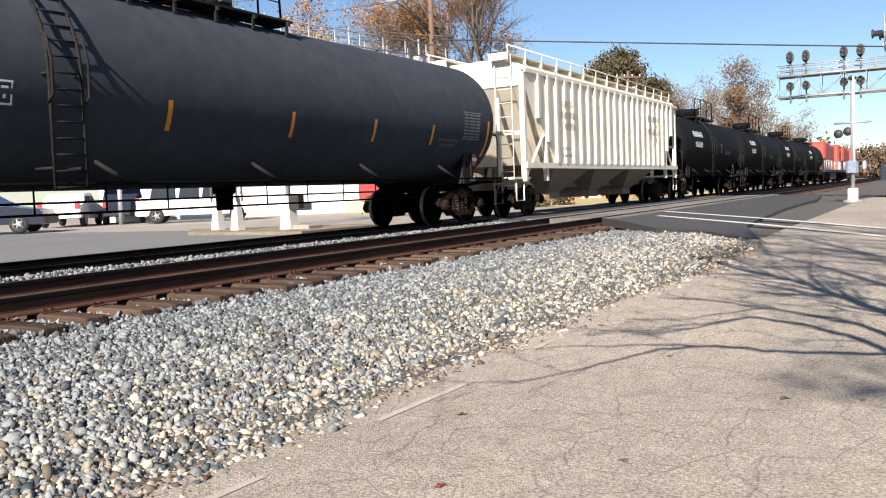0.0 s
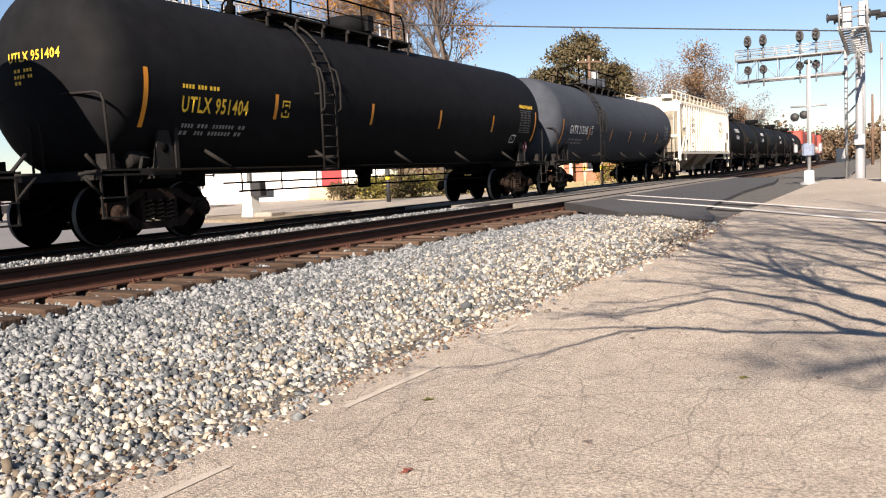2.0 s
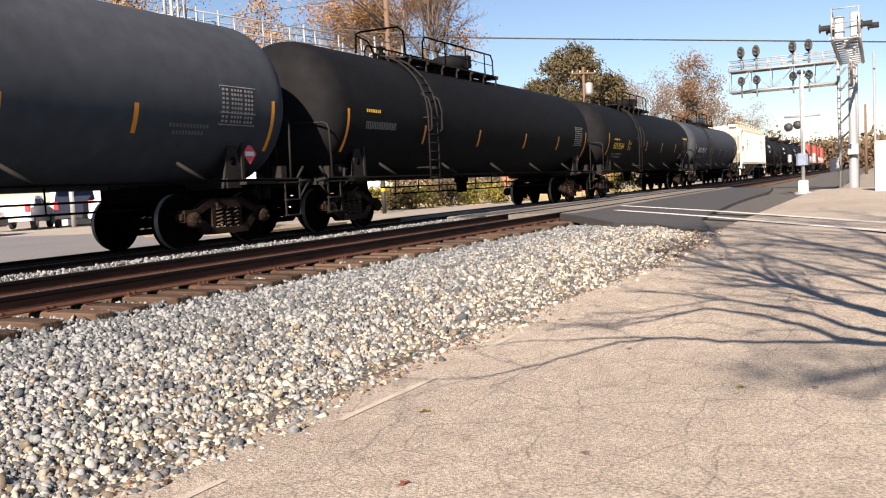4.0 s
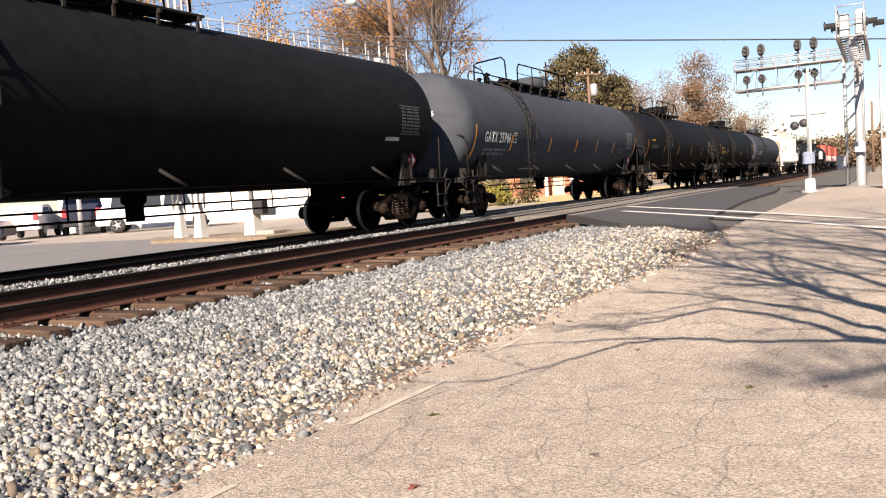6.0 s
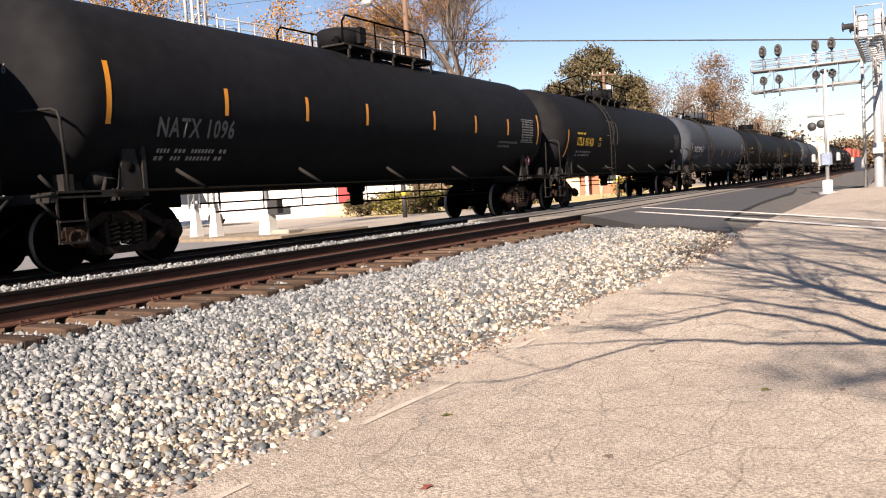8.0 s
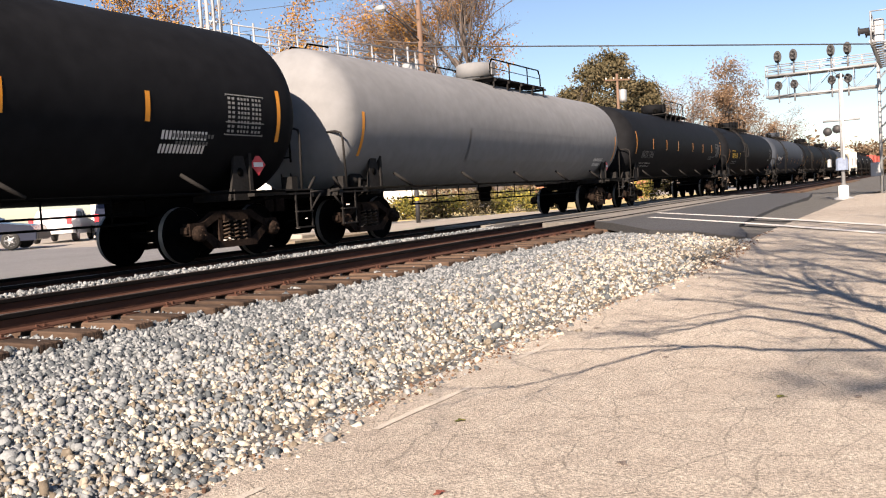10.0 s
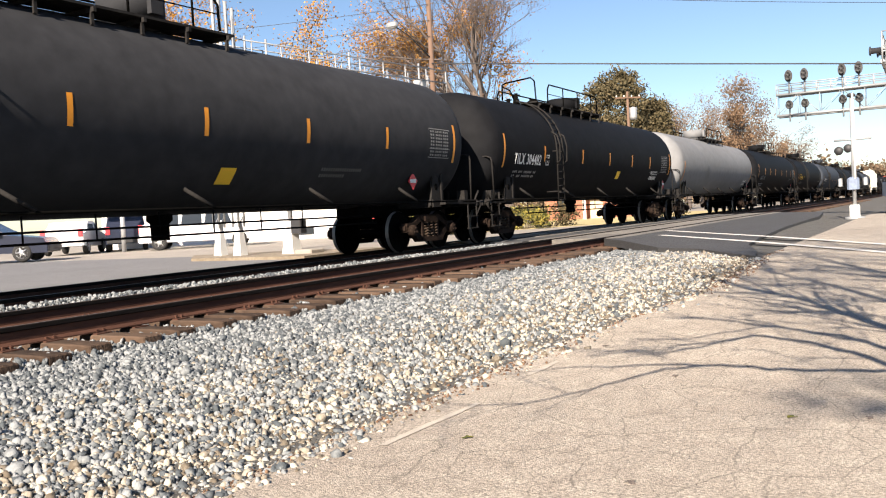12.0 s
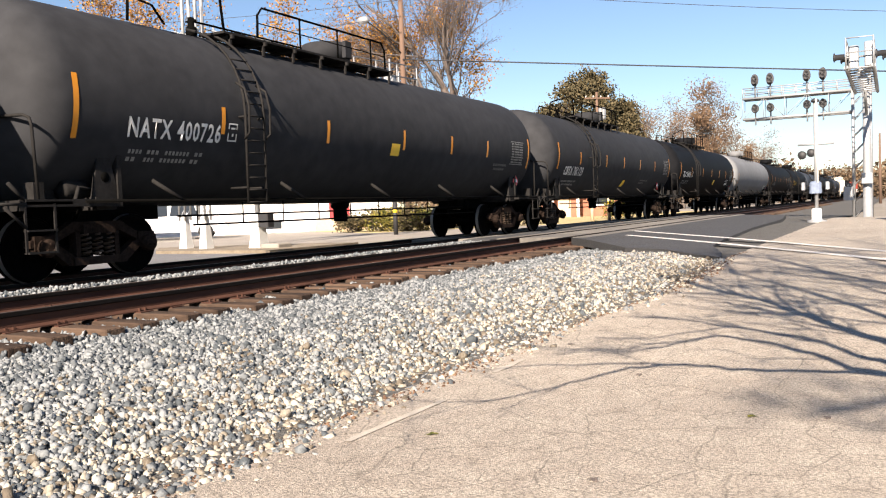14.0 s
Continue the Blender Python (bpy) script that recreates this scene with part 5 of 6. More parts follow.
# ---- vehicles ----
def parked_car(bearing, d, turn, paint, label, length=4.7, height=1.75, van=False):
    t = thing("parked_car", label, "car", m=pose(*pos(bearing, d, 0.40), 0, 0, turn), group="parked cars")
    L, W = length / 2, 0.92
    if van:
        side = [(-L, 0.35), (-L + 0.03, 1.05), (-L + 0.25, 1.15), (-L + 0.7, height - 0.08), (-L + 1.1, height), (L - 1.9, height), (L - 1.2, height - 0.25), (L - 0.75, 1.12), (L - 0.12, 0.92), (L, 0.6), (L - 0.02, 0.32)]
    else:
        side = [(-L, 0.4), (-L + 0.05, 0.95), (-L + 0.7, 1.02), (-L + 1.3, height - 0.05), (-L + 1.9, height), (L - 2.1, height - 0.02), (L - 1.35, 1.0), (L - 0.15, 0.85), (L, 0.6), (L - 0.02, 0.3)]
    rings = []
    for s, k in ((-W, 0.86), (-W * 0.97, 1), (W * 0.97, 1), (W, 0.86)):
        rings.append([(x, s * (1.0 if z < 1.0 else 1.0 - 0.22 * (z - 1.0)), z) for x, z in side])
    body = Geo().loft(rings[1:3])
    part("body", body, t, paint)
    glass = Geo()
    xs = [(-L + 1.15, -0.1), (0.0, L - 2.0)] if not van else [(-L + 0.6, -L + 1.7), (-L + 1.8, 0.1), (0.2, L - 1.45)]
    for k, (a, b) in enumerate(xs):
        for s in (-1, 1):
            yy = lambda z: s * (W * 0.97 * (1 - 0.22 * (z - 1.0)) + 0.006)
            g = Geo().add([(a, yy(1.05), 1.05), (b + (0.25 if k == len(xs) - 1 else 0), yy(1.05), 1.05), (b, yy(height - 0.14), height - 0.14), (a + 0.12, yy(height - 0.14), height - 0.14)], [(0, 1, 2, 3)])
            part("side_window", g, t, GLASS)
    for x in (-L + 0.85, L - 0.9):
        for s in (-1, 1):
            w = part("wheel", Geo().lathe([(0.18, -0.1), (0.30, -0.11), (0.335, -0.07), (0.335, 0.07), (0.30, 0.11), (0.18, 0.1)], "y", (0, 0, 0), 24), t, TYRE, m=pose(x, s * (W - 0.1), 0.335))
            rim = Geo().lathe([(0.001, 0.03), (0.05, 0.06), (0.07, 0.02), (0.20, 0.0), (0.21, 0.03), (0.21, -0.02)], "y", (0, 0, 0), 20)
            for q in range(5):
                a = 2 * math.pi * q / 5
                rim.tube((0.05 * math.cos(a), 0.035, 0.05 * math.sin(a)), (0.19 * math.cos(a), 0.03, 0.19 * math.sin(a)), 0.025)
            part("rim", rim, w, ALLOY, m=pose(0, s * 0.085, 0, 0, 0, 0 if s > 0 else 180))
    for s in (-1, 1):
        part("tail_light", Geo().bevel_box((-L - 0.01, s * 0.78 - 0.1, 0.8), (-L + 0.12, s * 0.78 + 0.1, 1.15), 0.02), t, REDPAINT)
        part("mirror", Geo().bevel_box((L - 1.75, s * 1.0 - 0.09, 1.02), (L - 1.6, s * 1.0 + 0.09, 1.18), 0.03), t, paint)
    for bump in (Geo().bevel_box((-L - 0.06, -0.85, 0.4), (-L + 0.1, 0.85, 0.62), 0.03), Geo().bevel_box((L - 0.1, -0.85, 0.35), (L + 0.06, 0.85, 0.6), 0.03)):
        part("bumper", bump, t, BLACKMETAL if paint is not WHITECAR else paint)
    return t


parked_car(-46.0, 40.0, 40, WHITECAR, "white minivan parked on the concrete lot", 5.2, 1.85, True)
parked_car(-50.6, 44.0, 140, DARKCAR, "dark blue estate car with red tail lights", 4.7, 1.75, True)
parked_car(-53.6, 43.0, 130, WHITECAR, "white saloon car parked in a row", 4.7, 1.5)
parked_car(-58.5, 36.0, 40, DARKCAR, "dark saloon car in shade on the lot", 4.8, 1.5)

# ---- plants ----
def leaf_cloud(centres, count, size, spreadf, seed, flat=0.7):
    """Small leaf quads scattered about the given centres; vectorised."""
    rng = np.random.default_rng(seed)
    c = np.array(centres)[rng.integers(0, len(centres), count)]
    p = c + rng.normal(0, 1, (count, 3)) * spreadf * np.array((1, 1, flat))
    u = rng.normal(0, 1, (count, 3))
    u /= np.linalg.norm(u, axis=1)[:, None]
    w = np.cross(u, rng.normal(0, 1, (count, 3)))
    w /= np.linalg.norm(w, axis=1)[:, None]
    s = size * rng.uniform(0.6, 1.4, (count, 1))
    quads = np.stack([p - u * s, p + w * s * 0.6, p + u * s, p - w * s * 0.6], 1).reshape(-1, 3)
    me = bpy.data.meshes.new("leaves")
    me.from_pydata(quads.tolist(), [], np.arange(4 * count).reshape(-1, 4).tolist())
    return me


def branches(height, spread_angle, seed, levels=4, trunk_r=0.22, fork=0.3, kids=(3, 5), up=0.25, tips=None, first=None):
    rnd = random.Random(seed)
    g = Geo()

    def grow(p, d, length, r, level):
        n = 4 if level < 3 else 3
        q = p
        pts = [p]
        for i in range(n):
            d = (d + Vector((rnd.gauss(0, 0.12), rnd.gauss(0, 0.12), rnd.gauss(0, 0.08) + up * 0.08 * level))).normalized()
            q = q + d * length / n
            pts.append(q)
        for i in range(n):
            g.tube(pts[i], pts[i + 1], r * (1 - 0.5 * i / n), 7 if level == 0 else 5 if level < 3 else 3, r2=r * (1 - 0.5 * (i + 1) / n), caps=False)
        if tips is not None and level >= levels - 2:
            tips.append(tuple(pts[-1]))
            tips.append(tuple(pts[1]))
        if level < levels - 1:
            for k in range(rnd.randint(*kids)):
                f = rnd.uniform(fork if level == 0 else 0.25, 1.0)
                i = min(n - 1, int(f * n))
                s = pts[i].lerp(pts[i + 1], f * n - i)
                ax = d.orthogonal().normalized()
                ax.rotate(Matrix.Rotation(rnd.uniform(0, 6.283), 3, d))
                nd = d.copy()
                nd.rotate(Matrix.Rotation(radians(rnd.uniform(0.6, 1.2) * spread_angle), 3, ax))
                grow(s, nd, length * rnd.uniform(0.5, 0.72), r * (1 - 0.5 * f) * 0.62, level + 1)
    grow(Vector((0, 0, 0)), Vector(first or (0, 0, 1)), height * 0.55, trunk_r, 0)
    return g


def tree(x, y, height, label, seed, leaves=None, count=0, size=0.12, spreadf=0.5, levels=5, angle=40, trunk_r=0.25, kids=(3, 5), z=0.3, name="tree"):
    t = thing(name, label, "tree", m=pose(x, y, z, 0, 0, seed * 47 % 360))
    tips = []
    g = branches(height, angle, seed, levels, trunk_r, tips=tips, kids=kids)
    top = max(q[2] for q in tips)
    k = height / top
    g.v = [(p[0] * k, p[1] * k, p[2] * k) for p in g.v]
    tips = [(p[0] * k, p[1] * k, p[2] * k) for p in tips]
    part("trunk", g, t, BARK, label="bare branching trunk")
    if leaves:
        me = leaf_cloud(tips, count, size, spreadf, seed)
        me.materials.append(leaves)
        part("crown", me, t)
    return t, top


def place(bearing, d):
    q = pos(bearing, d)
    return q[0], q[1]


tree(*place(-25.4, 58), 21, "tall bare tree with fine grey twigs", 3, LEAFRUST, 7000, 0.06, 0.4, levels=6, angle=40, kids=(4, 6), trunk_r=0.4)
tree(*place(-27.4, 62), 17.5, "half-bare tree holding bright orange leaves", 4, LEAFORANGE, 16000, 0.085, 0.42, levels=6, angle=27, kids=(4, 5), trunk_r=0.4)
tree(*place(-46.3, 62), 19, "tree with a thin crown of yellow-orange leaves", 6, LEAFORANGE, 8000, 0.09, 0.45, levels=5, angle=32)
tree(*place(-40.3, 64), 17, "slender tree with sparse orange leaves", 7, LEAFORANGE, 5000, 0.09, 0.42, levels=5, angle=28)


def oak(x, y, height, width, label, seed):
    """Dense crown: overlapping clumps of small leaves about a limbed trunk."""
    t = thing("tree", label, "tree", m=pose(x, y, 0.3))
    part("trunk", branches(height * 0.95, 44, seed, 5, 0.4), t, BARK)
    rnd = random.Random(seed)
    cen = []
    while len(cen) < 150:
        a, rr = rnd.uniform(0, 6.283), rnd.uniform(0, 1) ** 0.5
        zz = rnd.uniform(0.25, 1.0)
        lim = (1 - max(0, (zz - 0.45) / 0.55) ** 2) ** 0.5 * (0.85 + 0.15 * math.sin(3 * a + seed))
        cen.append((rr * lim * width * math.cos(a), rr * lim * width * math.sin(a), zz * height))
    me = leaf_cloud(cen, 26000, 0.15, 0.55, seed, 0.75)
    me.materials.append(LEAFGREEN)
    part("crown", me, t)


oak(*place(-18.1, 96), 15.2, 5.4, "broad evergreen oak with dense dull green foliage", 11)
oak(*place(-20.4, 99), 12.0, 3.4, "lower evergreen oak with dull green foliage", 12)
oak(*place(-15.9, 98), 12.0, 2.6, "narrow evergreen oak with dull green foliage", 13)
for k, (b, d, h, lv, n) in enumerate(((-14.9, 125, 16, LEAFRUST, 300), (-13.9, 118, 14.5, LEAFRUST, 1500), (-12.2, 110, 16, LEAFRUST, 3400), (-11.1, 112, 14.5, LEAFRUST, 900), (-10.0, 125, 11.5, LEAFRUST, 3000), (-7.7, 150, 13, LEAFRUST, 700), (-13.1, 130, 17, LEAFRUST, 900), (-8.8, 140, 10, LEAFRUST, 2500))):
    tree(*place(b, d), h, ("bare far tree with grey twigs" if n < 1000 else "autumn tree with rusty brown leaves"), 21 + k, lv, int(n * 2.4), 0.11, 0.5, levels=6, angle=36, trunk_r=0.4, kids=(3, 5))
# far woods along the line, kept as one mass
rng = np.random.default_rng(5)
cs = []
for k in range(240):
    b, d = rng.uniform(-30, 14), rng.uniform(170, 330)
    hh = rng.uniform(3, 9.5)
    if -5.0 < b < -0.5 and d < 290:
        d = rng.uniform(300, 380)
    for j in range(4):
        q = pos(b, d)
        cs.append((q[0] + rng.normal(0, 2), q[1] + rng.normal(0, 2), 0.5 + hh * rng.uniform(0.2, 1.0)))
for k in range(150):
    q = pos(rng.uniform(-8, 6), rng.uniform(300, 340))
    hh = rng.uniform(5, 10)
    for j in range(4):
        cs.append((q[0] + rng.normal(0, 2), q[1] + rng.normal(0, 2), 0.5 + hh * rng.uniform(0.1, 1.0)))
me = leaf_cloud(cs, 60000, 0.5, 1.5, 8)
me.materials.append(mat("far_wood_foliage", (0.085, 0.058, 0.038), 0.9, color2=(0.16, 0.115, 0.075), per_island=1.2, spec=0.1))
ob = new("far_woods", me)
tagged(ob, "far line of brown autumn woods", "woods", kind="stuff")


def bush(bearing, d, r, label, seed, leaves=HEDGE, n=2600):
    q = pos(bearing, d)
    t = thing("bush", label, "bush", m=pose(q[0], q[1], 0.40), group="bushes by the house")
    rnd = random.Random(seed)
    cen = [(rnd.uniform(-r, r), rnd.uniform(-r * 0.6, r * 0.6), rnd.uniform(0.25, r * 0.8)) for _ in range(14)]
    me = leaf_cloud(cen, n, 0.06, r * 0.22, seed)
    me.materials.append(leaves)
    part("foliage", me, t)
    g = Geo()
    for c in cen:
        g.tube((0, 0, -0.05), c, 0.02, 4, r2=0.008)
    part("stem", g, t, BARK)


for k, (b, d, r) in enumerate(((-34.0, 39, 0.8), (-32.3, 38.5, 1.1), (-30.8, 38, 1.2), (-29.2, 37.5, 1.0), (-26.5, 40, 1.2), (-24.6, 40, 1.1), (-22.7, 42, 1.2), (-15.5, 50, 1.2))):
    bush(b, d, r, "clipped hedge bush turning yellow" if k % 2 else "round green bush with dull leaves", 40 + k, HEDGE if k % 2 else LEAFGREEN)
for b, d in ((-31.2, 33), (-18.0, 45), (-16.9, 46)):
    t = thing("bollard", "dark marker post with a yellow band", "bollard", m=pose(*pos(b, d, 0.40)))
    part("post", Geo().tube((0, 0, 0), (0, 0, 1.3), 0.09, 10), t, BLACKMETAL if b < -20 else TANWALL)
    part("band", Geo().tube((0, 0, 0.85), (0, 0, 1.02), 0.093, 10), t, YELLOWPAINT)

# bare tree beside the viewer, out of sight, whose shadow lies on the road
def shade_tree():
    """A low-forked bare tree; its limbs are planned by the places where their shadows fall."""
    t = thing("tree", "bare roadside tree with long low limbs", "tree")
    kx, ky = to_sun.x / to_sun.z, to_sun.y / to_sun.z
    up = lambda x, y, z: Vector((x + kx * z, y + ky * z, z))
    g = Geo()
    rnd = random.Random(31)

    def taper(pts, r0, r1, n=7):
        for k in range(len(pts) - 1):
            a, b = r0 + (r1 - r0) * k / (len(pts) - 1), r0 + (r1 - r0) * (k + 1) / (len(pts) - 1)
            g.tube(pts[k], pts[k + 1], a, n, r2=b, caps=False)

    def twig(p, d, length, r, level):
        pts = [p]
        for k in range(5):
            d = (d + Vector((rnd.gauss(0, 0.16), rnd.gauss(0, 0.16), rnd.gauss(0.02, 0.1)))).normalized()
            pts.append(pts[-1] + d * length / 5)
        taper(pts, r, r * 0.35, 5 if level == 0 else 4)
        if level < 2:
            for k in range(rnd.randint(3, 4)):
                q = pts[rnd.randint(1, 4)]
                nd = (d + Vector((rnd.gauss(0, 0.5), rnd.gauss(0, 0.5), rnd.gauss(0, 0.35)))).normalized()
                twig(q, nd, length * rnd.uniform(0.4, 0.65), r * 0.55, level + 1)

    fork = up(0.42, 6.55, 1.9)
    foot = Vector((fork.x + 0.4, fork.y - 0.3, -0.1))
    taper([foot, fork.lerp(foot, 0.5) + Vector((0.06, 0, 0)), fork], 0.17, 0.11, 10)
    # thickness at the fork, at the tip, share of twigs, and the way: where the shadow falls, and the height above it
    limbs = [
        (0.030, 0.006, 0.25, [(0, 6.62, 2.0), (-0.41, 6.6, 2.5), (-0.99, 6.55, 2.5), (-1.42, 6.6, 2.5), (-1.81, 6.39, 2.5), (-2.01, 5.9, 2.5), (-2.15, 5.56, 2.4), (-2.4, 5.1, 2.3), (-2.74, 4.95, 2.4)]),
        (0.016, 0.005, 0.2, [(-1.42, 6.6, 2.5), (-1.95, 6.5, 2.6), (-2.5, 6.3, 2.6), (-3, 5.9, 2.6)]),
        (0.045, 0.008, 0.5, [(0, 6.95, 2.1), (-0.25, 7.16, 2.6), (-0.51, 7.59, 2.8), (-0.76, 7.86, 2.8), (-1.22, 8.12, 2.9), (-1.8, 8.43, 3.0), (-2.39, 8.54, 3.1)]),
        (0.020, 0.006, 0.4, [(-0.51, 7.59, 2.8), (-0.95, 7.89, 2.8), (-1.47, 8.41, 3.0), (-1.96, 8.67, 3.1)]),
        (0.078, 0.014, 0.8, [(0.05, 7.6, 2.2), (-0.27, 7.98, 2.9), (-0.57, 8.44, 3.0), (-0.92, 9.08, 3.1), (-1.32, 9.65, 3.3), (-1.9, 10.22, 3.5)]),
        (0.024, 0.007, 0.6, [(-0.8, 8.88, 3.1), (-1.41, 9.49, 3.3), (-2.09, 9.86, 3.5)]),
        (0.045, 0.005, 0.4, [(-0.05, 6.62, 2.1), (-0.31, 6.75, 2.5), (-0.48, 7.06, 2.6), (-0.95, 7.56, 2.7), (-1.41, 7.76, 2.8), (-1.67, 7.37, 2.7), (-1.96, 6.96, 2.7), (-2.75, 6.89, 2.8)]),
        (0.014, 0.005, 0.4, [(-1.33, 8.16, 2.9), (-1.68, 7.86, 2.9), (-1.96, 7.5, 2.8), (-2.37, 7.48, 2.8)]),
        (0.060, 0.012, 0.9, [(0.2, 9.2, 3.6), (0.04, 10.4, 4.4), (-0.62, 11.4, 4.8), (-1.25, 12.5, 5.2), (-2.07, 14, 5.6)]),
        (0.050, 0.010, 0.9, [(0.1, 8.5, 3.2), (-0.54, 9.6, 4.0), (-1.3, 10.8, 4.6), (-1.9, 11.6, 5.0), (-2.3, 13.5, 5.6)]),
        (0.050, 0.012, 0.9, [(0.3, 9.8, 4.2), (-0.2, 12.2, 5.4), (-0.9, 14.5, 6.2), (-2, 17, 7.5)]),
        (0.045, 0.012, 0.9, [(0.3, 8.4, 3.4), (0, 9.8, 4.2), (-0.6, 11, 4.8), (-1.6, 11.8, 5.2)]),
        (0.050, 0.012, 0.9, [(0.6, 10.5, 4.4), (0.4, 14, 6.0), (-0.8, 18, 8.0)]),
        (0.055, 0.02, 0.4, [(0.3, 6.4, 4.2), (0.1, 6.1, 5.4), (-0.1, 5.8, 6.2), (-0.3, 5.5, 6.9), (-0.5, 5.3, 7.4)]),
        (0.050, 0.02, 0.4, [(0.3, 6.2, 4.6), (0.1, 5.8, 5.8), (-0.1, 5.1, 7.0)]),
    ]
    for k in range(13):
        y = 8.6 + 0.52 * k
        limbs.append((0.026, 0.008, 0.75, [(0.5, y - 0.3, 0.42 * y), (-0.3, y + rnd.uniform(0.0, 0.5), 0.45 * y), (-1.1, y + rnd.uniform(0.3, 1.1), 0.46 * y), (-2.1, y + rnd.uniform(0.7, 1.9), 0.47 * y)]))
    for r, r1, twiggy, way in limbs:
        pts = [up(*w) for w in way]
        if way[0][0] > -0.1:
            pts = [fork] + pts
        fine = []
        for k in range(len(pts) - 1):
            for q in range(4):
                fine.append(pts[k].lerp(pts[k + 1], q / 4) + (Vector((rnd.gauss(0, 0.008), rnd.gauss(0, 0.008), rnd.gauss(0, 0.012))) if q else Vector()))
        fine.append(pts[-1])
        taper(fine, r, r1)
        for k in [q for q in range(6, len(fine)) for _ in range(2 if r > 0.045 else 1)]:
            if rnd.random() < twiggy:
                d = (fine[k] - fine[k - 1]).normalized() + Vector((rnd.gauss(-0.2, 0.35), rnd.gauss(0, 0.4), rnd.gauss(0.15, 0.3)))
                twig(fine[k], d.normalized(), rnd.uniform(0.7, 1.6) if r > 0.045 else rnd.uniform(0.3, 0.8), max(0.005, r * 0.2), 0)
    part("trunk", g, t, BARK)


shade_tree()
shade2 = thing("tree", "bare roadside tree with a leaning trunk", "tree", m=pose(6.2, 5.5, 0.0, 0, 0, 130))
part("trunk", branches(12, 48, 78, 6, 0.22, fork=0.35, kids=(3, 5), up=0.2), shade2, BARK)

# ---- loose stones and leaves ----
def stones(count, area, size, seed, name, label, zf=None, keep=None, material=None):
    rng = np.random.default_rng(seed)
    t = (1 + 5 ** 0.5) / 2
    ico = np.array([(-1, t, 0), (1, t, 0), (-1, -t, 0), (1, -t, 0), (0, -1, t), (0, 1, t), (0, -1, -t), (0, 1, -t), (t, 0, -1), (t, 0, 1), (-t, 0, -1), (-t, 0, 1)], float)
    ico /= np.linalg.norm(ico[0])
    tri = np.array([(0, 11, 5), (0, 5, 1), (0, 1, 7), (0, 7, 10), (0, 10, 11), (1, 5, 9), (5, 11, 4), (11, 10, 2), (10, 7, 6), (7, 1, 8), (3, 9, 4), (3, 4, 2), (3, 2, 6), (3, 6, 8), (3, 8, 9), (4, 9, 5), (2, 4, 11), (6, 2, 10), (8, 6, 7), (9, 8, 1)])
    x = rng.uniform(area[0], area[1], count)
    y = area[2] + (area[3] - area[2]) * rng.uniform(0, 1, count) ** (1.6 if area[3] - area[2] > 12 else 1.0)
    if keep is not None:
        ok = keep(x, y)
        x, y = x[ok], y[ok]
        count = len(x)
    z = np.array([(zf or ground_z)(a, b) for a, b in zip(x, y)])
    s = size * rng.lognormal(0, 0.28, count)
    v = ico[None] * (1 + rng.uniform(-0.42, 0.35, (count, 12, 1)))
    v = v * (s[:, None] * np.stack([rng.uniform(0.8, 1.35, count), rng.uniform(0.7, 1.1, count), rng.uniform(0.45, 0.8, count)], 1))[:, None, :]
    ang = rng.uniform(0, 6.283, (count, 3))
    for ax in range(3):
        c, sn = np.cos(ang[:, ax])[:, None], np.sin(ang[:, ax])[:, None]
        i, j = (ax + 1) % 3, (ax + 2) % 3
        vi, vj = v[:, :, i] * c - v[:, :, j] * sn, v[:, :, i] * sn + v[:, :, j] * c
        v[:, :, i], v[:, :, j] = vi, vj
    v += np.stack([x, y, z + s * rng.uniform(0.0, 0.5, count)], 1)[:, None, :]
    f = (tri[None] + (np.arange(count) * 12)[:, None, None]).reshape(-1, 3)
    me = bpy.data.meshes.new(name)
    vv = v.reshape(-1, 3)
    me.vertices.add(len(vv))
    me.vertices.foreach_set("co", vv.ravel())
    me.loops.add(len(f) * 3)
    me.loops.foreach_set("vertex_index", f.ravel().astype(np.int32))
    me.polygons.add(len(f))
    me.polygons.foreach_set("loop_start", np.arange(0, len(f) * 3, 3, dtype=np.int32))
    me.update(calc_edges=True)
    me.materials.append(material or STONE)
    return tagged(new(name, me), label, "ballast", kind="stuff")


def off_apron(x, y):
    lim = np.interp(x, [-7, -6.3, -5.2, -4.4, -3.5, -2.7, -2.2], [20.2, 18.9, 16.9, 15.5, 14.7, 13.2, 12.5])
    return (y < lim + 0.05) & (x < np.array([edge_x(q) for q in y]) + 0.06 + 0.06 * np.sin(y * 2.1) + 0.25 * np.random.default_rng(3).normal(0, 0.5, len(x)))


def shoulder(x, y):
    """Heaped stones between the two tracks."""
    return 0.30 + 0.145 * math.exp(-((x - (FAR + NEAR) / 2 + 0.1) / 0.5) ** 2) + 0.02 * noise.noise((x * 2, y * 1.5, 3))


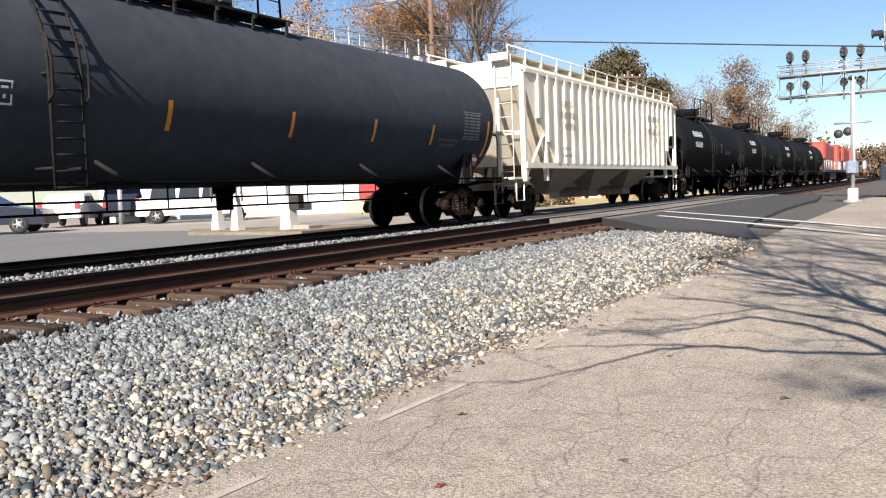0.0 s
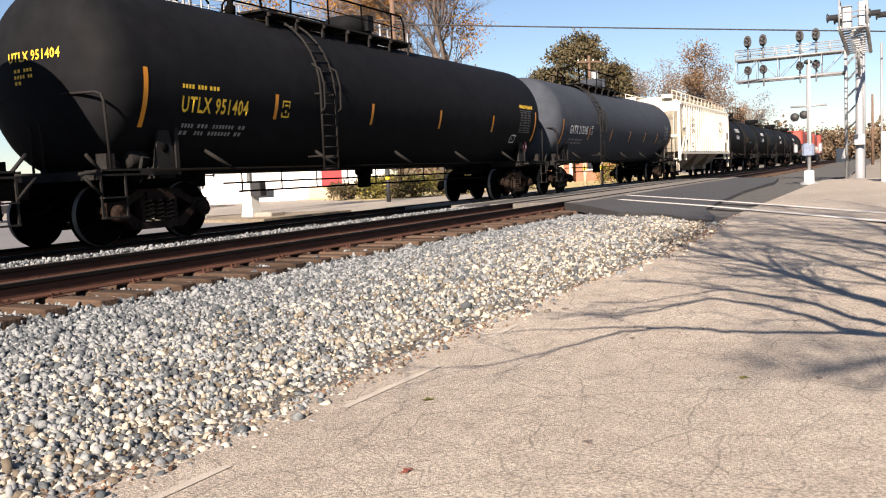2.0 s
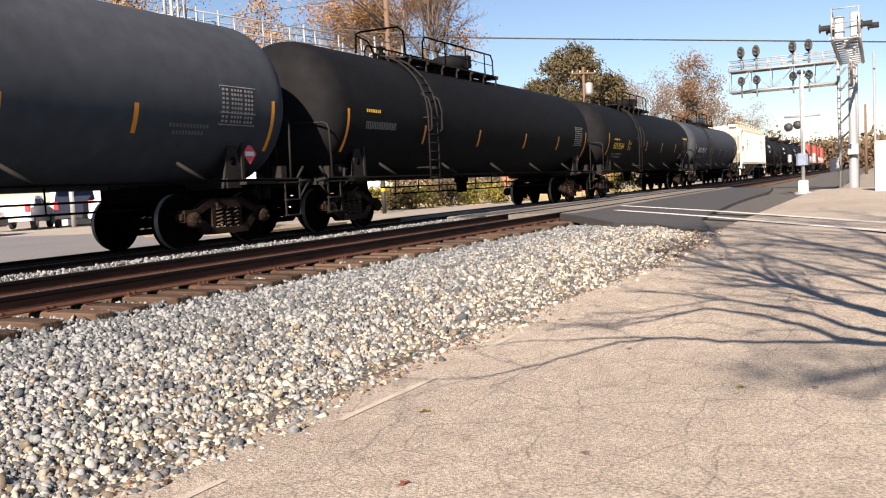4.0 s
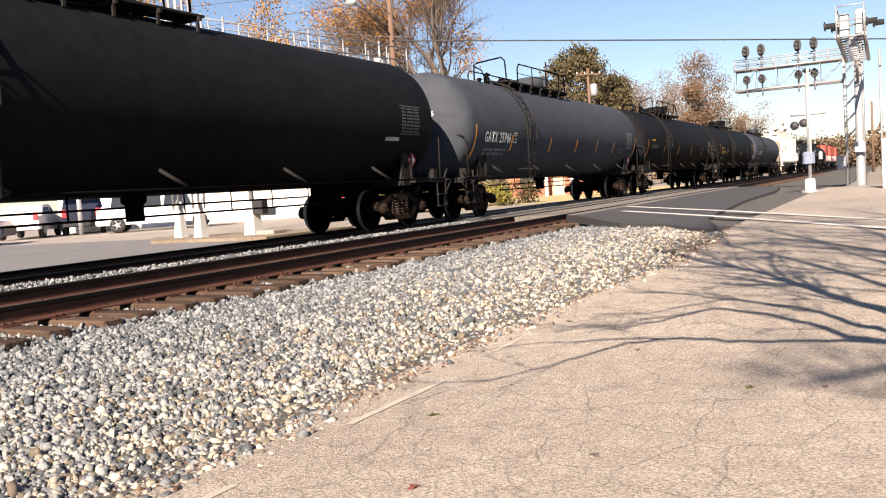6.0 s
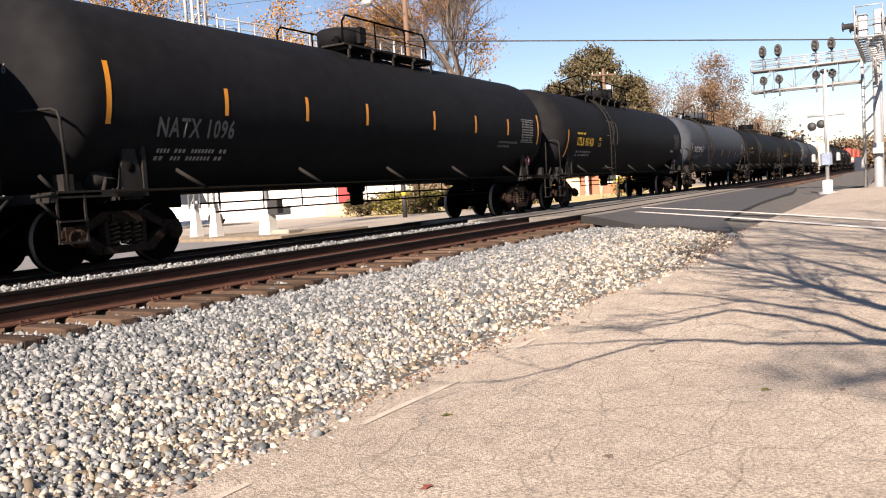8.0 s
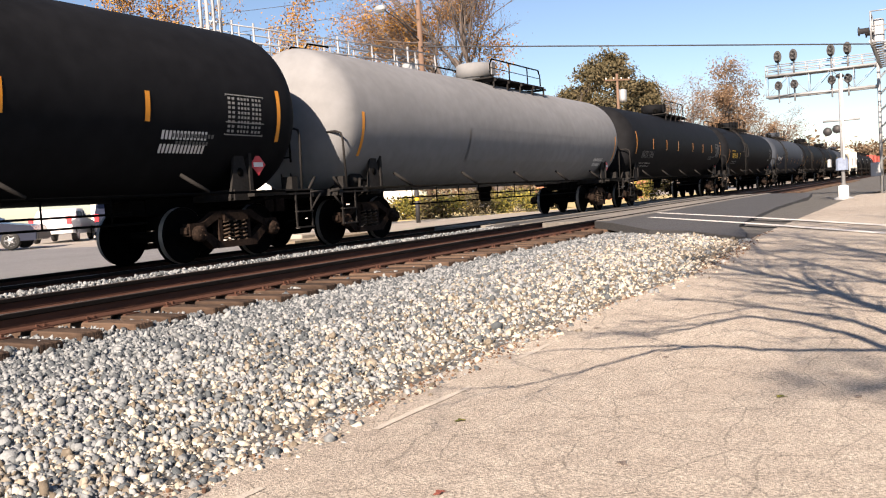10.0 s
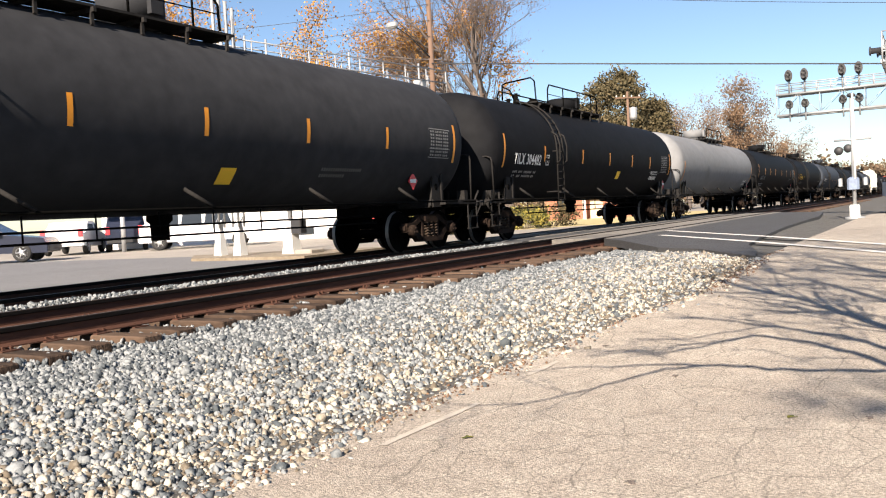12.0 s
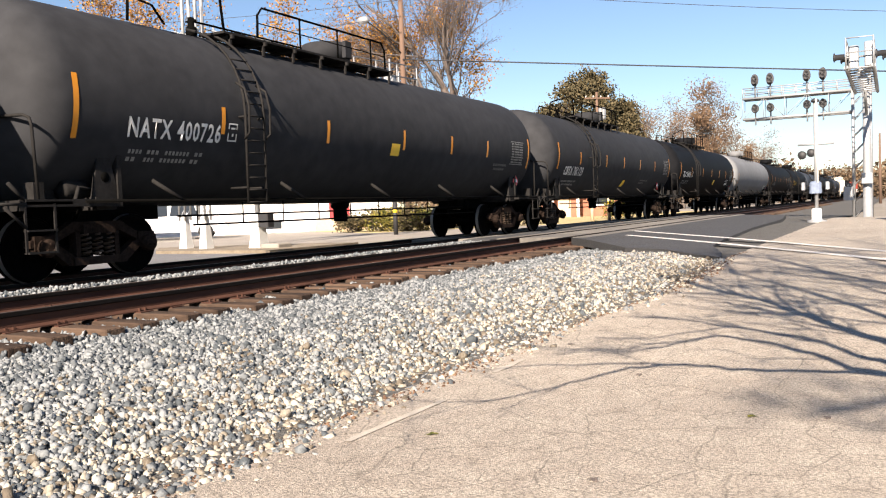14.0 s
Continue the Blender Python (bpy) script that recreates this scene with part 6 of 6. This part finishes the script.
solid("ballast_shoulder", strip_sheet(lambda y: FAR + 0.9, lambda y: NEAR - 0.85, 14, spread(-6, 20, 0.5), lambda x, y: shoulder(x, y) - 0.02), "heaped stone bed between the two tracks", "ballast", BALLASTBED, kind="structure")
stones(78000, (-6.7, -2.0, 1.6, 19.5), 0.0212, 1, "ballast", "loose pale and grey crushed ballast stones", keep=lambda x, y: off_apron(x, y) & (np.random.default_rng(8).uniform(-4.9, -1.6, len(x)) > x))
stones(34000, (-5.9, -2.0, 1.6, 16.0), 0.0205, 6, "ballast", "tan crushed stones along the edge of the road", keep=lambda x, y: off_apron(x, y) & (np.random.default_rng(12).uniform(-5.7, -3.3, len(x)) < x), material=STONETAN)
stones(11000, (FAR + 0.95, NEAR - 0.9, 1.0, 20.0), 0.023, 2, "ballast", "crushed stones between the two tracks", zf=shoulder)
stones(8000, (NEAR - 1.35, NEAR + 1.62, 3.0, 18.5), 0.022, 4, "ballast", "crushed stones between the ties", zf=lambda x, y: 0.25)
stones(16000, (-3.5, -1.9, 1.6, 14.0), 0.010, 15, "leaf_litter", "brown leaf litter and grit along the road's edge", zf=lambda x, y: ground_z(x, y) + 0.012, material=LITTER,
       keep=lambda x, y: np.abs(x - np.array([edge_x(q) for q in y]) - 0.02) < 0.16 * np.abs(np.random.default_rng(4).normal(0, 1, len(x))) * (0.6 + 0.4 * np.sin(y * 1.3)))
rnd = random.Random(9)
for k, (x, y, m) in enumerate(((-1.87, 3.12, LEAFRED), (-2.35, 4.2, HEDGE), (-1.25, 3.75, BARK), (-0.75, 5.2, HEDGE), (-1.66, 6.1, BARK), (-0.35, 5.3, BARK), (-2.5, 7.0, BARK))):
    g = Geo()
    pts = [(0.018 * math.cos(a) * (1 + 0.3 * math.cos(5 * a)), 0.03 * math.sin(a) * (1 + 0.3 * math.cos(5 * a)), 0.004 * math.cos(2 * a)) for a in (2 * math.pi * i / 20 for i in range(20))]
    g.prism(pts, (0, 0, 0.002))
    solid("fallen_leaf", g, "dry fallen leaf on the road", "leaf", m, m=pose(x, y, ground_z(x, y) + 0.018, 0, 0, rnd.uniform(0, 360)), group="fallen leaves")


def motions():
    """The train rolls away at a steady speed and its wheels turn with it."""
    for car, s0 in TRAIN:
        walk(car, [(t, pose(FAR, s0 + V * t, RAIL)) for t in (0.0, 7.0, 14.0)])
    spin = math.degrees(V / 0.457)
    for axle in WHEELSETS:
        p = axle.matrix_basis.translation.copy()
        start = random.uniform(0, 360)
        walk(axle, [(f / FPS, pose(p.x, p.y, p.z, start - spin * f / FPS)) for f in range(0, 14 * FPS + 1)])


motions()
